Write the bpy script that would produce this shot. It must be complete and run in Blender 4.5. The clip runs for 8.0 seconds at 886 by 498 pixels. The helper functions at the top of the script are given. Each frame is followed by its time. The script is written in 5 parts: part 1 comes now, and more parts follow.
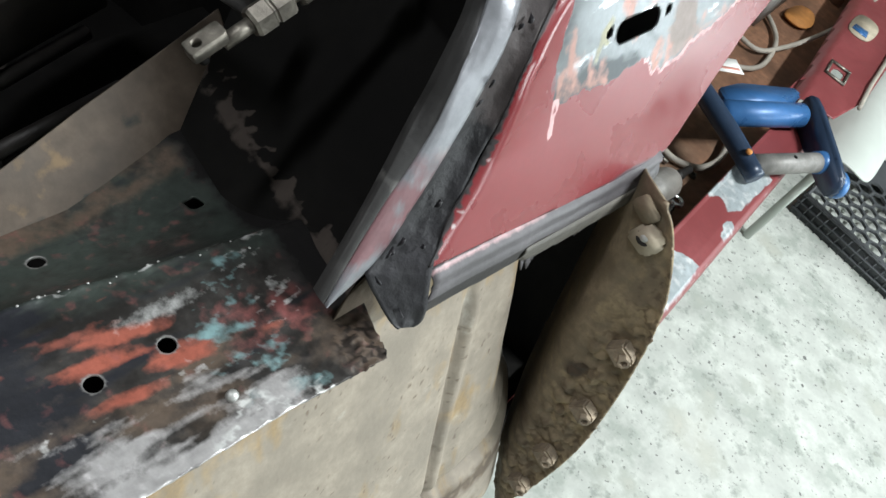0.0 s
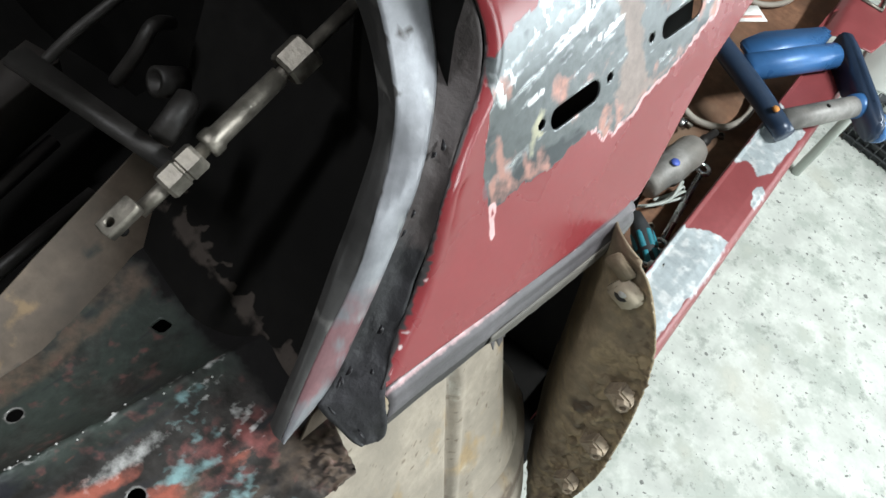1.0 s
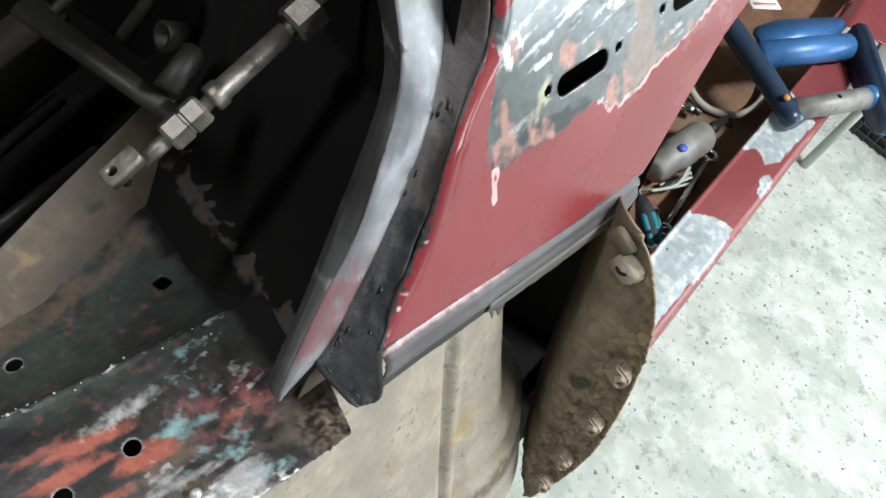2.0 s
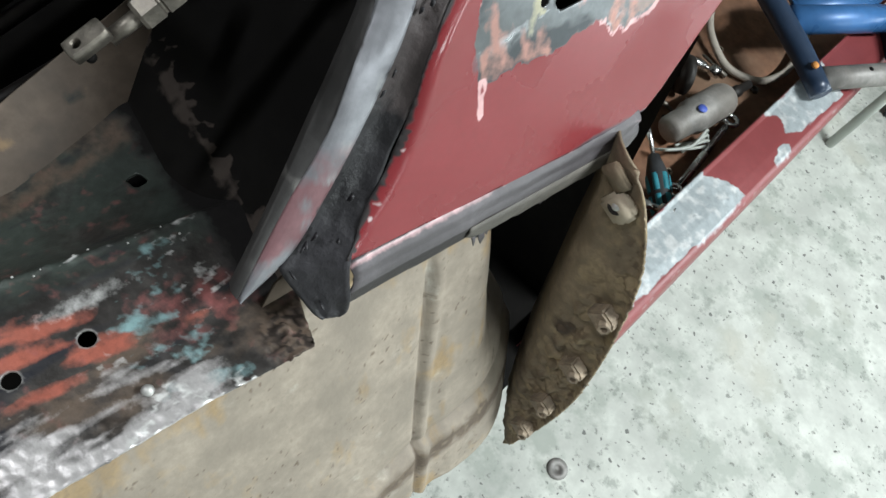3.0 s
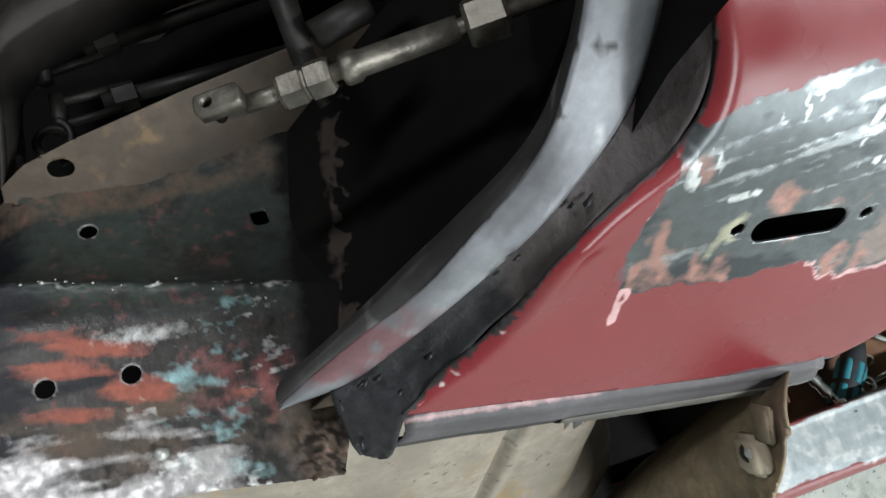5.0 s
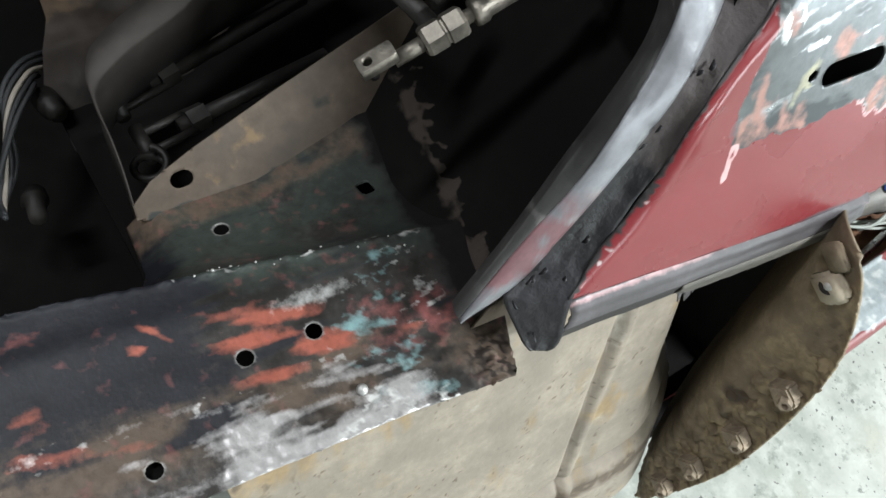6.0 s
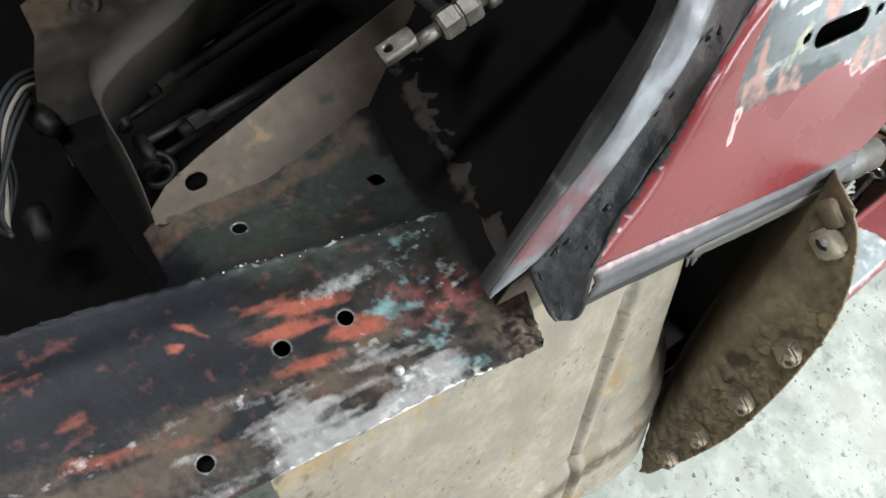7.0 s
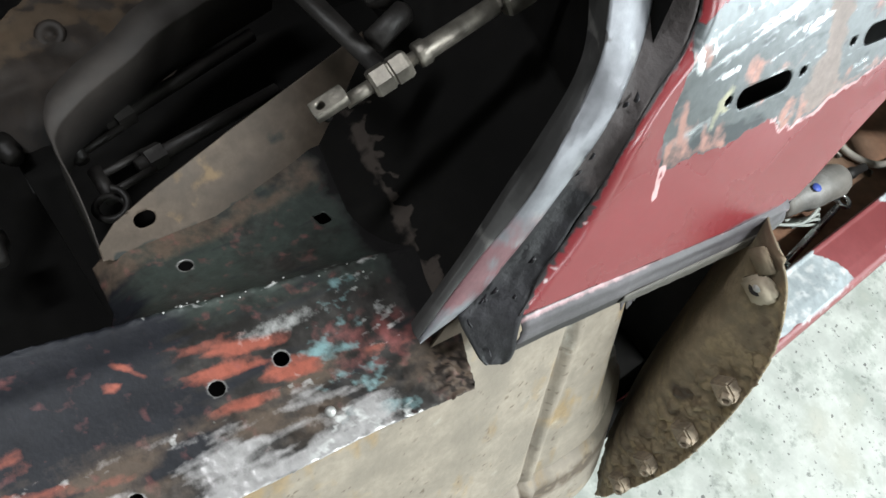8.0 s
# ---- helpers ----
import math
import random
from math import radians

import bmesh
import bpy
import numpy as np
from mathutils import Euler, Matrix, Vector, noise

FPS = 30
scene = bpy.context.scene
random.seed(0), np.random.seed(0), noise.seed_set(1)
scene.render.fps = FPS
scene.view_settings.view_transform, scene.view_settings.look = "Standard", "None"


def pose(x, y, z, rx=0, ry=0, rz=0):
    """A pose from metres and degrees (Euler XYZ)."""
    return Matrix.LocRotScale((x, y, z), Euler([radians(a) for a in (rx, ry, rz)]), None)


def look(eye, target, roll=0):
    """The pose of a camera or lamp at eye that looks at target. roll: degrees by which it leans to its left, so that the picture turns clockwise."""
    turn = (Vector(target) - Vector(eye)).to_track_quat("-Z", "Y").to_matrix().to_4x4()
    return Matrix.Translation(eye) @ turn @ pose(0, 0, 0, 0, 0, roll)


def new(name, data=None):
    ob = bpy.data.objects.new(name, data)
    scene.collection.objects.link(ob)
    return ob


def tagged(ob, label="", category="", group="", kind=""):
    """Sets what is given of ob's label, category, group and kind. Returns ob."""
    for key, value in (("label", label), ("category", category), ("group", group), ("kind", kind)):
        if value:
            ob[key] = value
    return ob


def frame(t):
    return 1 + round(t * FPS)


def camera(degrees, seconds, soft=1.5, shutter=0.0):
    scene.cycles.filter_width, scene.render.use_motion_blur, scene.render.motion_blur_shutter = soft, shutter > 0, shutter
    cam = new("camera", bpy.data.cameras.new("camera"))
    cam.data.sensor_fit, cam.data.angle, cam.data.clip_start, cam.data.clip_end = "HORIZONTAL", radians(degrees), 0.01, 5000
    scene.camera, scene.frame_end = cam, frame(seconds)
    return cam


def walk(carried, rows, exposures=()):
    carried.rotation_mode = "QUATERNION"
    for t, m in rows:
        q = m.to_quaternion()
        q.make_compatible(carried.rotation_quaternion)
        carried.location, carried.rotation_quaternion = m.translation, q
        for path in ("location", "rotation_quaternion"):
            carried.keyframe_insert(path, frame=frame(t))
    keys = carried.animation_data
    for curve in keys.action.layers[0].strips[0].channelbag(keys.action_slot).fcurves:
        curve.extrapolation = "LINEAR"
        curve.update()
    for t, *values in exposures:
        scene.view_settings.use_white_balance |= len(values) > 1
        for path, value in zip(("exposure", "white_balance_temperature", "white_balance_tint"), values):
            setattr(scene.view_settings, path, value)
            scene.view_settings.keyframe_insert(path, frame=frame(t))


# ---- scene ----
cam = camera(58.43, 8.0)
PATH = [
    (0.0, (0.0844, -0.2909, 1.2697), (-0.1004, 0.3467, 0.5218), 31.82),
    (0.5, (0.0790, -0.2277, 1.3073), (-0.0864, 0.4045, 0.5504), 28.39),
    (1.0, (0.0675, -0.1863, 1.3456), (-0.1272, 0.3554, 0.5279), 22.45),
    (1.5, (0.0671, -0.1981, 1.3430), (-0.1362, 0.3405, 0.5254), 23.72),
    (2.0, (0.0780, -0.1927, 1.3387), (-0.1112, 0.3354, 0.5109), 24.40),
    (3.5, (0.1166, -0.1601, 1.3086), (-0.0623, 0.2929, 0.4352), 32.76),
    (4.0, (0.1007, -0.0852, 1.3140), (-0.1098, 0.3143, 0.4218), 33.97),
    (4.5, (0.0719, -0.0491, 1.3063), (-0.1891, 0.2851, 0.4007), 31.67),
    (5.0, (0.0434, -0.0807, 1.3073), (-0.2404, 0.2088, 0.3932), 29.41),
    (6.5, (0.0722, -0.2777, 1.3152), (-0.1896, 0.1628, 0.4565), 24.49),
    (7.0, (0.0606, -0.2810, 1.3083), (-0.1964, 0.1644, 0.4507), 25.33),
    (7.5, (0.0738, -0.2691, 1.3065), (-0.1784, 0.1805, 0.4496), 24.61),
    (8.0, (0.0655, -0.2449, 1.3453), (-0.1878, 0.2042, 0.4884), 27.00),
]
EXPOSURES = [(0.0, 0.0), (0.5, 0.1), (2.2, 0.12), (3.5, -0.3), (4.5, -0.35), (5.2, -0.3), (6.3, 0.12), (8.0, 0.12)]
walk(cam, [(t, look(eye, target, roll)) for t, eye, target, roll in PATH], EXPOSURES)

# ---- light ----
world = bpy.data.worlds.new("world")
scene.world = world
world.use_nodes = True
world.node_tree.nodes["Background"].inputs[0].default_value = (0.75, 0.85, 0.8, 1)
world.node_tree.nodes["Background"].inputs[1].default_value = 0.017


def area_lamp(name, where, wide, long, watts, colour):
    data = bpy.data.lights.new(name, "AREA")
    data.shape, data.size, data.size_y, data.energy, data.color = "RECTANGLE", wide, long, watts, colour
    lamp = new(name, data)
    lamp.matrix_world = where
    return lamp


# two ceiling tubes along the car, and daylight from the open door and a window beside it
area_lamp("tube_light", pose(-0.45, -0.75, 2.62), 0.12, 0.5, 18, (0.93, 0.96, 1.0))
area_lamp("tube_light", pose(1.15, 0.9, 2.62), 0.12, 0.8, 82, (0.92, 0.98, 1.0))
area_lamp("door_light", look((3.3, 2.9, 1.25), (0.0, 0.2, 0.9)), 2.2, 1.7, 105, (0.88, 0.98, 1.0))
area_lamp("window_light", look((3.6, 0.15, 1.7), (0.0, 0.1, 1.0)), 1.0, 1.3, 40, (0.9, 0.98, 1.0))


# ---- materials ----
def material(name, colour, rough=0.5, metal=0.0, vary=0.25, grain=40.0, stain=6.0, bump=0.15, layers=(), spec=0.5, specks=None, dust=None, stains=None, blend=(0.75, 0.95)):
    """A surface with grain and stains; layers are (attribute, colour, rough, metal), each laid over the last where the attribute says."""
    mat = bpy.data.materials.new(name)
    mat.use_nodes = True
    tree = mat.node_tree
    N, L = tree.nodes, tree.links
    bsdf = N["Principled BSDF"]
    coord = N.new("ShaderNodeTexCoord")

    def tex(scale, detail=6.0, rough_=0.6):
        t = N.new("ShaderNodeTexNoise")
        t.inputs["Scale"].default_value, t.inputs["Detail"].default_value, t.inputs["Roughness"].default_value = scale, detail, rough_
        L.new(coord.outputs["Object"], t.inputs["Vector"])
        return t.outputs["Fac"]

    def ramp(fac, lo, hi):
        r = N.new("ShaderNodeMapRange")
        r.inputs["From Min"].default_value, r.inputs["From Max"].default_value = lo, hi
        L.new(fac, r.inputs["Value"])
        return r.outputs["Result"]

    def mix(fac, a, b, kind="RGBA"):
        m = N.new("ShaderNodeMix")
        m.data_type = kind
        i = 6 if kind == "RGBA" else 2
        for slot, value in ((0, fac), (i, a), (i + 1, b)):
            if isinstance(value, bpy.types.NodeSocket):
                L.new(value, m.inputs[slot])
            else:
                m.inputs[slot].default_value = (*value, 1) if isinstance(value, tuple) else value
        return m.outputs[2 if kind == "RGBA" else 0]

    fine, broad = tex(grain), tex(stain, 4.0)
    dark = tuple(c * (1 - vary) for c in colour)
    light = tuple(min(1, c * (1 + vary)) for c in colour)
    col = mix(ramp(broad, 0.35, 0.65), dark, light)
    col = mix(ramp(fine, 0.3, 0.7), mix(0.7, col, dark), col)
    rough_s = mix(ramp(broad, 0.3, 0.7), max(0.02, rough - 0.1), min(1, rough + 0.12), "FLOAT")
    metal_s = metal
    for attr, lc, lr, lm in layers:
        a = N.new("ShaderNodeAttribute")
        a.attribute_name = attr
        edge = N.new("ShaderNodeMath")
        edge.operation = "MULTIPLY_ADD"
        L.new(fine, edge.inputs[0])
        edge.inputs[1].default_value = 0.7
        L.new(a.outputs["Fac"], edge.inputs[2])
        mask = ramp(edge.outputs[0], *blend)
        lcol = mix(ramp(broad, 0.35, 0.65), tuple(c * 0.8 for c in lc), tuple(min(1, c * 1.12) for c in lc))
        lcol = mix(ramp(fine, 0.3, 0.7), mix(0.75, lcol, tuple(c * 0.6 for c in lc)), lcol)
        col = mix(mask, col, lcol)
        rough_s = mix(mask, rough_s, lr, "FLOAT")
        metal_s = mix(mask, metal_s, lm, "FLOAT")
    if specks:
        scale, amount, sc = specks
        s = ramp(tex(scale, 2.0, 0.4), amount, amount + 0.04)
        col = mix(s, col, sc)
    if stains:
        for scale, level, sc, share in stains:
            col = mix(ramp(tex(scale, 5.0, 0.65), level, level + 0.09), col, mix(share, col, sc))
    if dust:
        level, dc = dust
        s = ramp(tex(3.5, 8.0, 0.62), level, level + 0.25)
        col = mix(s, col, dc)
        rough_s = mix(s, rough_s, 0.9, "FLOAT")
        if not isinstance(metal_s, float):
            metal_s = mix(s, metal_s, 0.0, "FLOAT")
    for slot, value in (("Base Color", col), ("Roughness", rough_s), ("Metallic", metal_s)):
        if isinstance(value, bpy.types.NodeSocket):
            L.new(value, bsdf.inputs[slot])
        else:
            bsdf.inputs[slot].default_value = (*value, 1) if isinstance(value, tuple) else value
    bsdf.inputs["Specular IOR Level"].default_value = spec
    if bump:
        b = N.new("ShaderNodeBump")
        b.inputs["Strength"].default_value, b.inputs["Distance"].default_value = bump, 0.002
        L.new(fine, b.inputs["Height"])
        L.new(b.outputs["Normal"], bsdf.inputs["Normal"])
    return mat


RED = (0.205, 0.026, 0.031)
M = {}
M["red"] = material("red_paint", RED, 0.27, 0, 0.09, 140, 12, 0.04,
                    (("bare", (0.155, 0.165, 0.172), 0.3, 0.7), ("pale", (0.52, 0.54, 0.56), 0.26, 0.8), ("char", (0.05, 0.058, 0.065), 0.4, 0.4), ("salmon", (0.42, 0.21, 0.17), 0.45, 0.1), ("taupe", (0.25, 0.195, 0.175), 0.5, 0.1),
                     ("scratch_highlight", (0.9, 0.92, 0.92), 0.28, 0.6), ("cream", (0.42, 0.40, 0.28), 0.6, 0), ("dull", (0.13, 0.105, 0.12), 0.5, 0.1), ("rim", (0.70, 0.42, 0.42), 0.5, 0), ("tar", (0.03, 0.026, 0.027), 0.6, 0), ("chip", (0.6, 0.5, 0.5), 0.5, 0)), blend=(0.69, 1.12), spec=0.6)
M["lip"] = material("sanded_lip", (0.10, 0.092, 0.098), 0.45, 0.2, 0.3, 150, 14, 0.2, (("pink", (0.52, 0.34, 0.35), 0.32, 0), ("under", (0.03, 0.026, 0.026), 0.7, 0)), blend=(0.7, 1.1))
M["skirt"] = material("grey_sealer", (0.12, 0.11, 0.095), 0.65, 0, 0.3, 130, 30, 0.4)
M["band"] = material("seam_sealer", (0.020, 0.019, 0.022), 0.5, 0, 0.45, 90, 20, 0.7, (("brown", (0.055, 0.044, 0.043), 0.6, 0),))
M["return"] = material("sooty_return", (0.045, 0.043, 0.042), 0.6, 0, 0.4, 90, 30, 0.3, (("scuff", (0.12, 0.115, 0.11), 0.6, 0),))
M["strip"] = material("primer_grey", (0.25, 0.255, 0.275), 0.38, 0.25, 0.3, 110, 22, 0.15, (("scuff", (0.40, 0.41, 0.42), 0.4, 0.4), ("pink", (0.22, 0.115, 0.125), 0.45, 0.1), ("grime_and_shade", (0.06, 0.055, 0.055), 0.6, 0)), blend=(0.65, 1.05))
# near-black, for painted parts and for sheets that stand in for shade
M["black"] = material("black_paint_and_shade", (0.008, 0.0075, 0.007), 0.8, 0, 0.4, 60, 9, 0.2, (("dust", (0.068, 0.056, 0.049), 0.9, 0),), spec=0.08)
M["wing"] = material("worn_wing_paint", (0.048, 0.044, 0.041), 0.38, 0.3, 0.5, 170, 44, 0.2,
                     (("green", (0.054, 0.066, 0.058), 0.42, 0.2), ("soot", (0.015, 0.016, 0.021), 0.5, 0.0), ("brown", (0.12, 0.088, 0.066), 0.5, 0.1), ("orange", (0.37, 0.105, 0.07), 0.45, 0), ("maroon", (0.24, 0.085, 0.08), 0.4, 0.1),
                      ("teal", (0.22, 0.35, 0.36), 0.34, 0.25), ("white", (0.50, 0.48, 0.475), 0.3, 0.3), ("glint", (0.8, 0.8, 0.78), 0.3, 0.4), ("rust", (0.028, 0.021, 0.017), 0.9, 0), ("rear_black", (0.007, 0.006, 0.006), 0.85, 0), ("ring", (0.33, 0.32, 0.31), 0.4, 0.4)), spec=0.28, blend=(0.56, 1.2))
M["arm"] = material("brown_primer", (0.105, 0.08, 0.06), 0.6, 0.1, 0.4, 80, 16, 0.2, (("ochre", (0.20, 0.135, 0.075), 0.7, 0), ("soot", (0.032, 0.036, 0.033), 0.7, 0)))
# casting and rim: darker copies of the brown primer, holding the bay's shade
M["casting"] = material("shaded_casting", (0.042, 0.031, 0.024), 0.7, 0.1, 0.45, 60, 16, 0.4, (("ochre", (0.09, 0.06, 0.036), 0.8, 0), ("soot", (0.015, 0.014, 0.013), 0.8, 0)))
M["rim"] = material("shaded_brown_primer", (0.038, 0.031, 0.027), 0.7, 0.0, 0.4, 80, 16, 0.2)
M["tan"] = material("dried_mud_paint", (0.305, 0.262, 0.21), 0.7, 0, 0.24, 110, 20, 0.3, (("ochre", (0.37, 0.27, 0.155), 0.85, 0), ("pale", (0.50, 0.465, 0.40), 0.8, 0), ("grime_and_shade", (0.15, 0.115, 0.085), 0.9, 0), ("speck", (0.2, 0.16, 0.12), 0.9, 0)), blend=(0.6, 1.15))
M["plate"] = material("muddy_steel", (0.23, 0.18, 0.12), 0.65, 0.1, 0.35, 130, 30, 0.5, (("mud", (0.37, 0.29, 0.18), 0.95, 0), ("oil", (0.085, 0.058, 0.038), 0.6, 0), ("crumb", (0.12, 0.085, 0.055), 0.95, 0)), blend=(0.6, 1.2))
M["bolt"] = material("muddy_bolt", (0.30, 0.24, 0.175), 0.75, 0.1, 0.4, 150, 50, 0.6)
M["putty"] = material("cream_sealant", (0.42, 0.36, 0.27), 0.7, 0, 0.2, 120, 40, 0.3)
M["sill"] = material("sill_red_paint", (0.23, 0.05, 0.053), 0.4, 0, 0.15, 90, 9, 0.06, (("bare", (0.46, 0.51, 0.53), 0.45, 0.3), ("fleck", (0.66, 0.68, 0.68), 0.5, 0.2), ("dark", (0.30, 0.34, 0.36), 0.5, 0.3)), blend=(0.6, 1.25))
M["rust"] = material("rusty_floor_pan", (0.21, 0.105, 0.06), 0.8, 0.1, 0.5, 60, 9, 0.4, dust=(0.55, (0.22, 0.15, 0.10)))
M["concrete"] = material("concrete", (0.56, 0.58, 0.535), 0.72, 0, 0.2, 40, 11.0, 0.15, specks=(75.0, 0.672, (0.16, 0.165, 0.155)), stains=((7.0, 0.50, (0.34, 0.37, 0.33), 0.75), (20.0, 0.57, (0.2, 0.22, 0.195), 0.6), (48.0, 0.60, (0.11, 0.115, 0.105), 0.7)), dust=(0.56, (0.62, 0.59, 0.51)))
M["wall"] = material("plaster", (0.34, 0.34, 0.32), 0.85, 0, 0.1, 20, 2, 0.1)
M["zinc"] = material("zinc_fitting", (0.2, 0.182, 0.155), 0.44, 0.75, 0.45, 150, 70, 0.3)
M["chrome"] = material("chrome_steel", (0.6, 0.6, 0.6), 0.22, 1.0, 0.12, 80, 30, 0.04)
M["bright"] = material("scuffed_steel", (0.5, 0.5, 0.48), 0.5, 0.5, 0.2, 120, 40, 0.1)
M["iron"] = material("greasy_iron", (0.025, 0.022, 0.02), 0.55, 0.3, 0.5, 60, 22, 0.5)
M["brass"] = material("yellowed_cap", (0.62, 0.40, 0.08), 0.5, 0, 0.2, 60, 30, 0.1)
M["grey"] = material("grey_tool_body", (0.28, 0.27, 0.255), 0.5, 0.2, 0.35, 90, 26, 0.2, dust=(0.5, (0.27, 0.23, 0.19)))
M["white"] = material("white_plastic", (0.5, 0.53, 0.49), 0.45, 0, 0.08, 30, 5, 0.05)
M["blue"] = material("blue_paint", (0.045, 0.15, 0.36), 0.32, 0.1, 0.2, 50, 12, 0.08)
M["navy"] = material("navy_paint", (0.025, 0.045, 0.085), 0.38, 0.1, 0.2, 60, 18, 0.1)
M["teal"] = material("teal_rubber", (0.03, 0.24, 0.30), 0.5, 0, 0.2, 80, 30, 0.1)
M["rubber"] = material("dark_rubber", (0.03, 0.032, 0.035), 0.6, 0, 0.3, 80, 30, 0.1)
M["dot"] = material("blue_sticker", (0.08, 0.13, 0.5), 0.5, 0, 0.05, 40, 20, 0)
M["crate"] = material("grey_plastic", (0.075, 0.08, 0.085), 0.55, 0, 0.2, 60, 9, 0.1)
M["cable"] = material("dusty_cable", (0.38, 0.34, 0.29), 0.6, 0, 0.2, 60, 20, 0.1)
M["paper"] = material("paper_label", (0.75, 0.73, 0.70), 0.7, 0, 0.06, 40, 20, 0)
M["label_red"] = material("label_print", (0.6, 0.25, 0.2), 0.7, 0, 0.06, 40, 20, 0)
M["orange"] = material("rust_orange", (0.48, 0.2, 0.05), 0.8, 0, 0.4, 40, 12, 0.3)


# ---- builders ----
def part(name, data, mat, parent=None, label="", smooth=True):
    """Links a bmesh or mesh as one object under parent."""
    if isinstance(data, bmesh.types.BMesh):
        me = bpy.data.meshes.new(name)
        data.to_mesh(me)
        data.free()
    else:
        me = data
    if smooth:
        me.shade_smooth()
    ob = new(name, me)
    if mat and not me.materials:
        me.materials.append(mat)
    if parent:
        ob.parent = parent
    if label:
        tagged(ob, label)
    return ob


def thing(name, label, category, group="", kind=""):
    return tagged(new(name), label, category, group, kind)


def lattice(x, y, seed):
    h = np.sin(x * 127.1 + y * 311.7 + seed * 74.7) * 43758.5453
    return h - np.floor(h)


def noise2(x, y, scale, seed=0, octaves=3):
    """Fractal value noise, 0 to 1."""
    total, amp, norm = 0.0, 1.0, 0.0
    for o in range(octaves):
        u, v = x * scale * 2**o + seed * 13.3, y * scale * 2**o - seed * 7.1
        iu, iv = np.floor(u), np.floor(v)
        fu, fv = u - iu, v - iv
        fu, fv = fu * fu * (3 - 2 * fu), fv * fv * (3 - 2 * fv)
        a = lattice(iu, iv, seed) * (1 - fu) + lattice(iu + 1, iv, seed) * fu
        b = lattice(iu, iv + 1, seed) * (1 - fu) + lattice(iu + 1, iv + 1, seed) * fu
        total, norm, amp = total + amp * (a * (1 - fv) + b * fv), norm + amp, amp * 0.55
    return total / norm


def curve(points, steps=8, closed=False):
    """A smooth line through points (any dimension)."""
    P = np.array(points, float)
    n = len(P)
    out = []
    for i in range(n if closed else n - 1):
        p0, p1, p2, p3 = [P[(i + k) % n] if closed else P[min(max(i + k, 0), n - 1)] for k in (-1, 0, 1, 2)]
        for s in np.linspace(0, 1, steps, endpoint=False):
            out.append(0.5 * (2 * p1 + (p2 - p0) * s + (2 * p0 - 5 * p1 + 4 * p2 - p3) * s**2 + (3 * p1 - p0 - 3 * p2 + p3) * s**3))
    if not closed:
        out.append(P[-1])
    return np.array(out)


def outline_distance(a, b, poly):
    """Signed distance to a closed outline, positive inside, and the nearest place on it."""
    P = np.array(poly, float)
    Q = np.roll(P, -1, 0)
    best = np.full(a.shape, 1e9)
    na, nb = np.zeros_like(a), np.zeros_like(b)
    inside = np.zeros(a.shape, bool)
    for p, q in zip(P, Q):
        d = q - p
        t = np.clip(((a - p[0]) * d[0] + (b - p[1]) * d[1]) / max(d @ d, 1e-12), 0, 1)
        ca, cb = p[0] + t * d[0], p[1] + t * d[1]
        e = (a - ca) ** 2 + (b - cb) ** 2
        near = e < best
        best, na, nb = np.where(near, e, best), np.where(near, ca, na), np.where(near, cb, nb)
        if d[1]:
            inside ^= ((p[1] > b) != (q[1] > b)) & (a < p[0] + (b - p[1]) * d[0] / d[1])
    return np.where(inside, 1, -1) * np.sqrt(best), na, nb


def stadium(a, b, r, half=0.0, turn=0.0, n=20):
    """Outline of a round or long hole."""
    out = []
    for i in range(n):
        w = 2 * math.pi * i / n
        x, y = r * math.cos(w) + (half if math.cos(w) > 0 else -half), r * math.sin(w)
        out.append((a + x * math.cos(turn) - y * math.sin(turn), b + x * math.sin(turn) + y * math.cos(turn)))
    return out


def sheet(outline, step, place, holes=(), attrs=None, thick=0.0012):
    """A pressed sheet: a fine net in the plane (a, b), cut along outline and holes, laid into space by place(a, b)."""
    P = np.array(outline, float)
    lo, hi = P.min(0) - step, P.max(0) + step
    na, nb = [int(np.ceil((hi[i] - lo[i]) / step)) + 1 for i in (0, 1)]
    a, b = np.meshgrid(lo[0] + step * np.arange(na), lo[1] + step * np.arange(nb), indexing="ij")
    a, b = a.ravel(), b.ravel()
    dist, ca, cb = outline_distance(a, b, P)
    gone = dist < 0
    ta, tb = np.where(gone, ca, a), np.where(gone, cb, b)
    for hole in holes:
        H = np.array(hole)
        box = (a > H[:, 0].min() - step) & (a < H[:, 0].max() + step) & (b > H[:, 1].min() - step) & (b < H[:, 1].max() + step)
        d, ha, hb = outline_distance(a[box], b[box], hole)
        ins = d > 0
        idx = np.flatnonzero(box)[ins]
        gone[idx], ta[idx], tb[idx] = True, ha[ins], hb[ins]
    i = np.arange(na * nb).reshape(na, nb)
    quads = np.stack([i[:-1, :-1], i[1:, :-1], i[1:, 1:], i[:-1, 1:]], -1).reshape(-1, 4)
    quads = quads[gone[quads].sum(1) < 4]
    used, quads = np.unique(quads, return_inverse=True)
    quads = quads.reshape(-1, 4)
    a, b = ta[used], tb[used]
    xyz = np.stack(place(a, b), -1)
    me = bpy.data.meshes.new("sheet")
    me.from_pydata(xyz.tolist(), [], quads.tolist())
    for key, fn in (attrs or {}).items():
        at = me.attributes.new(key, "FLOAT", "POINT")
        at.data.foreach_set("value", np.clip(fn(a, b), 0, 1).astype(np.float32))
    if thick:
        me["thick"] = thick
    return me


def solid(ob, thick, offset=-1.0):
    m = ob.modifiers.new("thickness", "SOLIDIFY")
    m.thickness, m.offset = thick, offset
    return ob


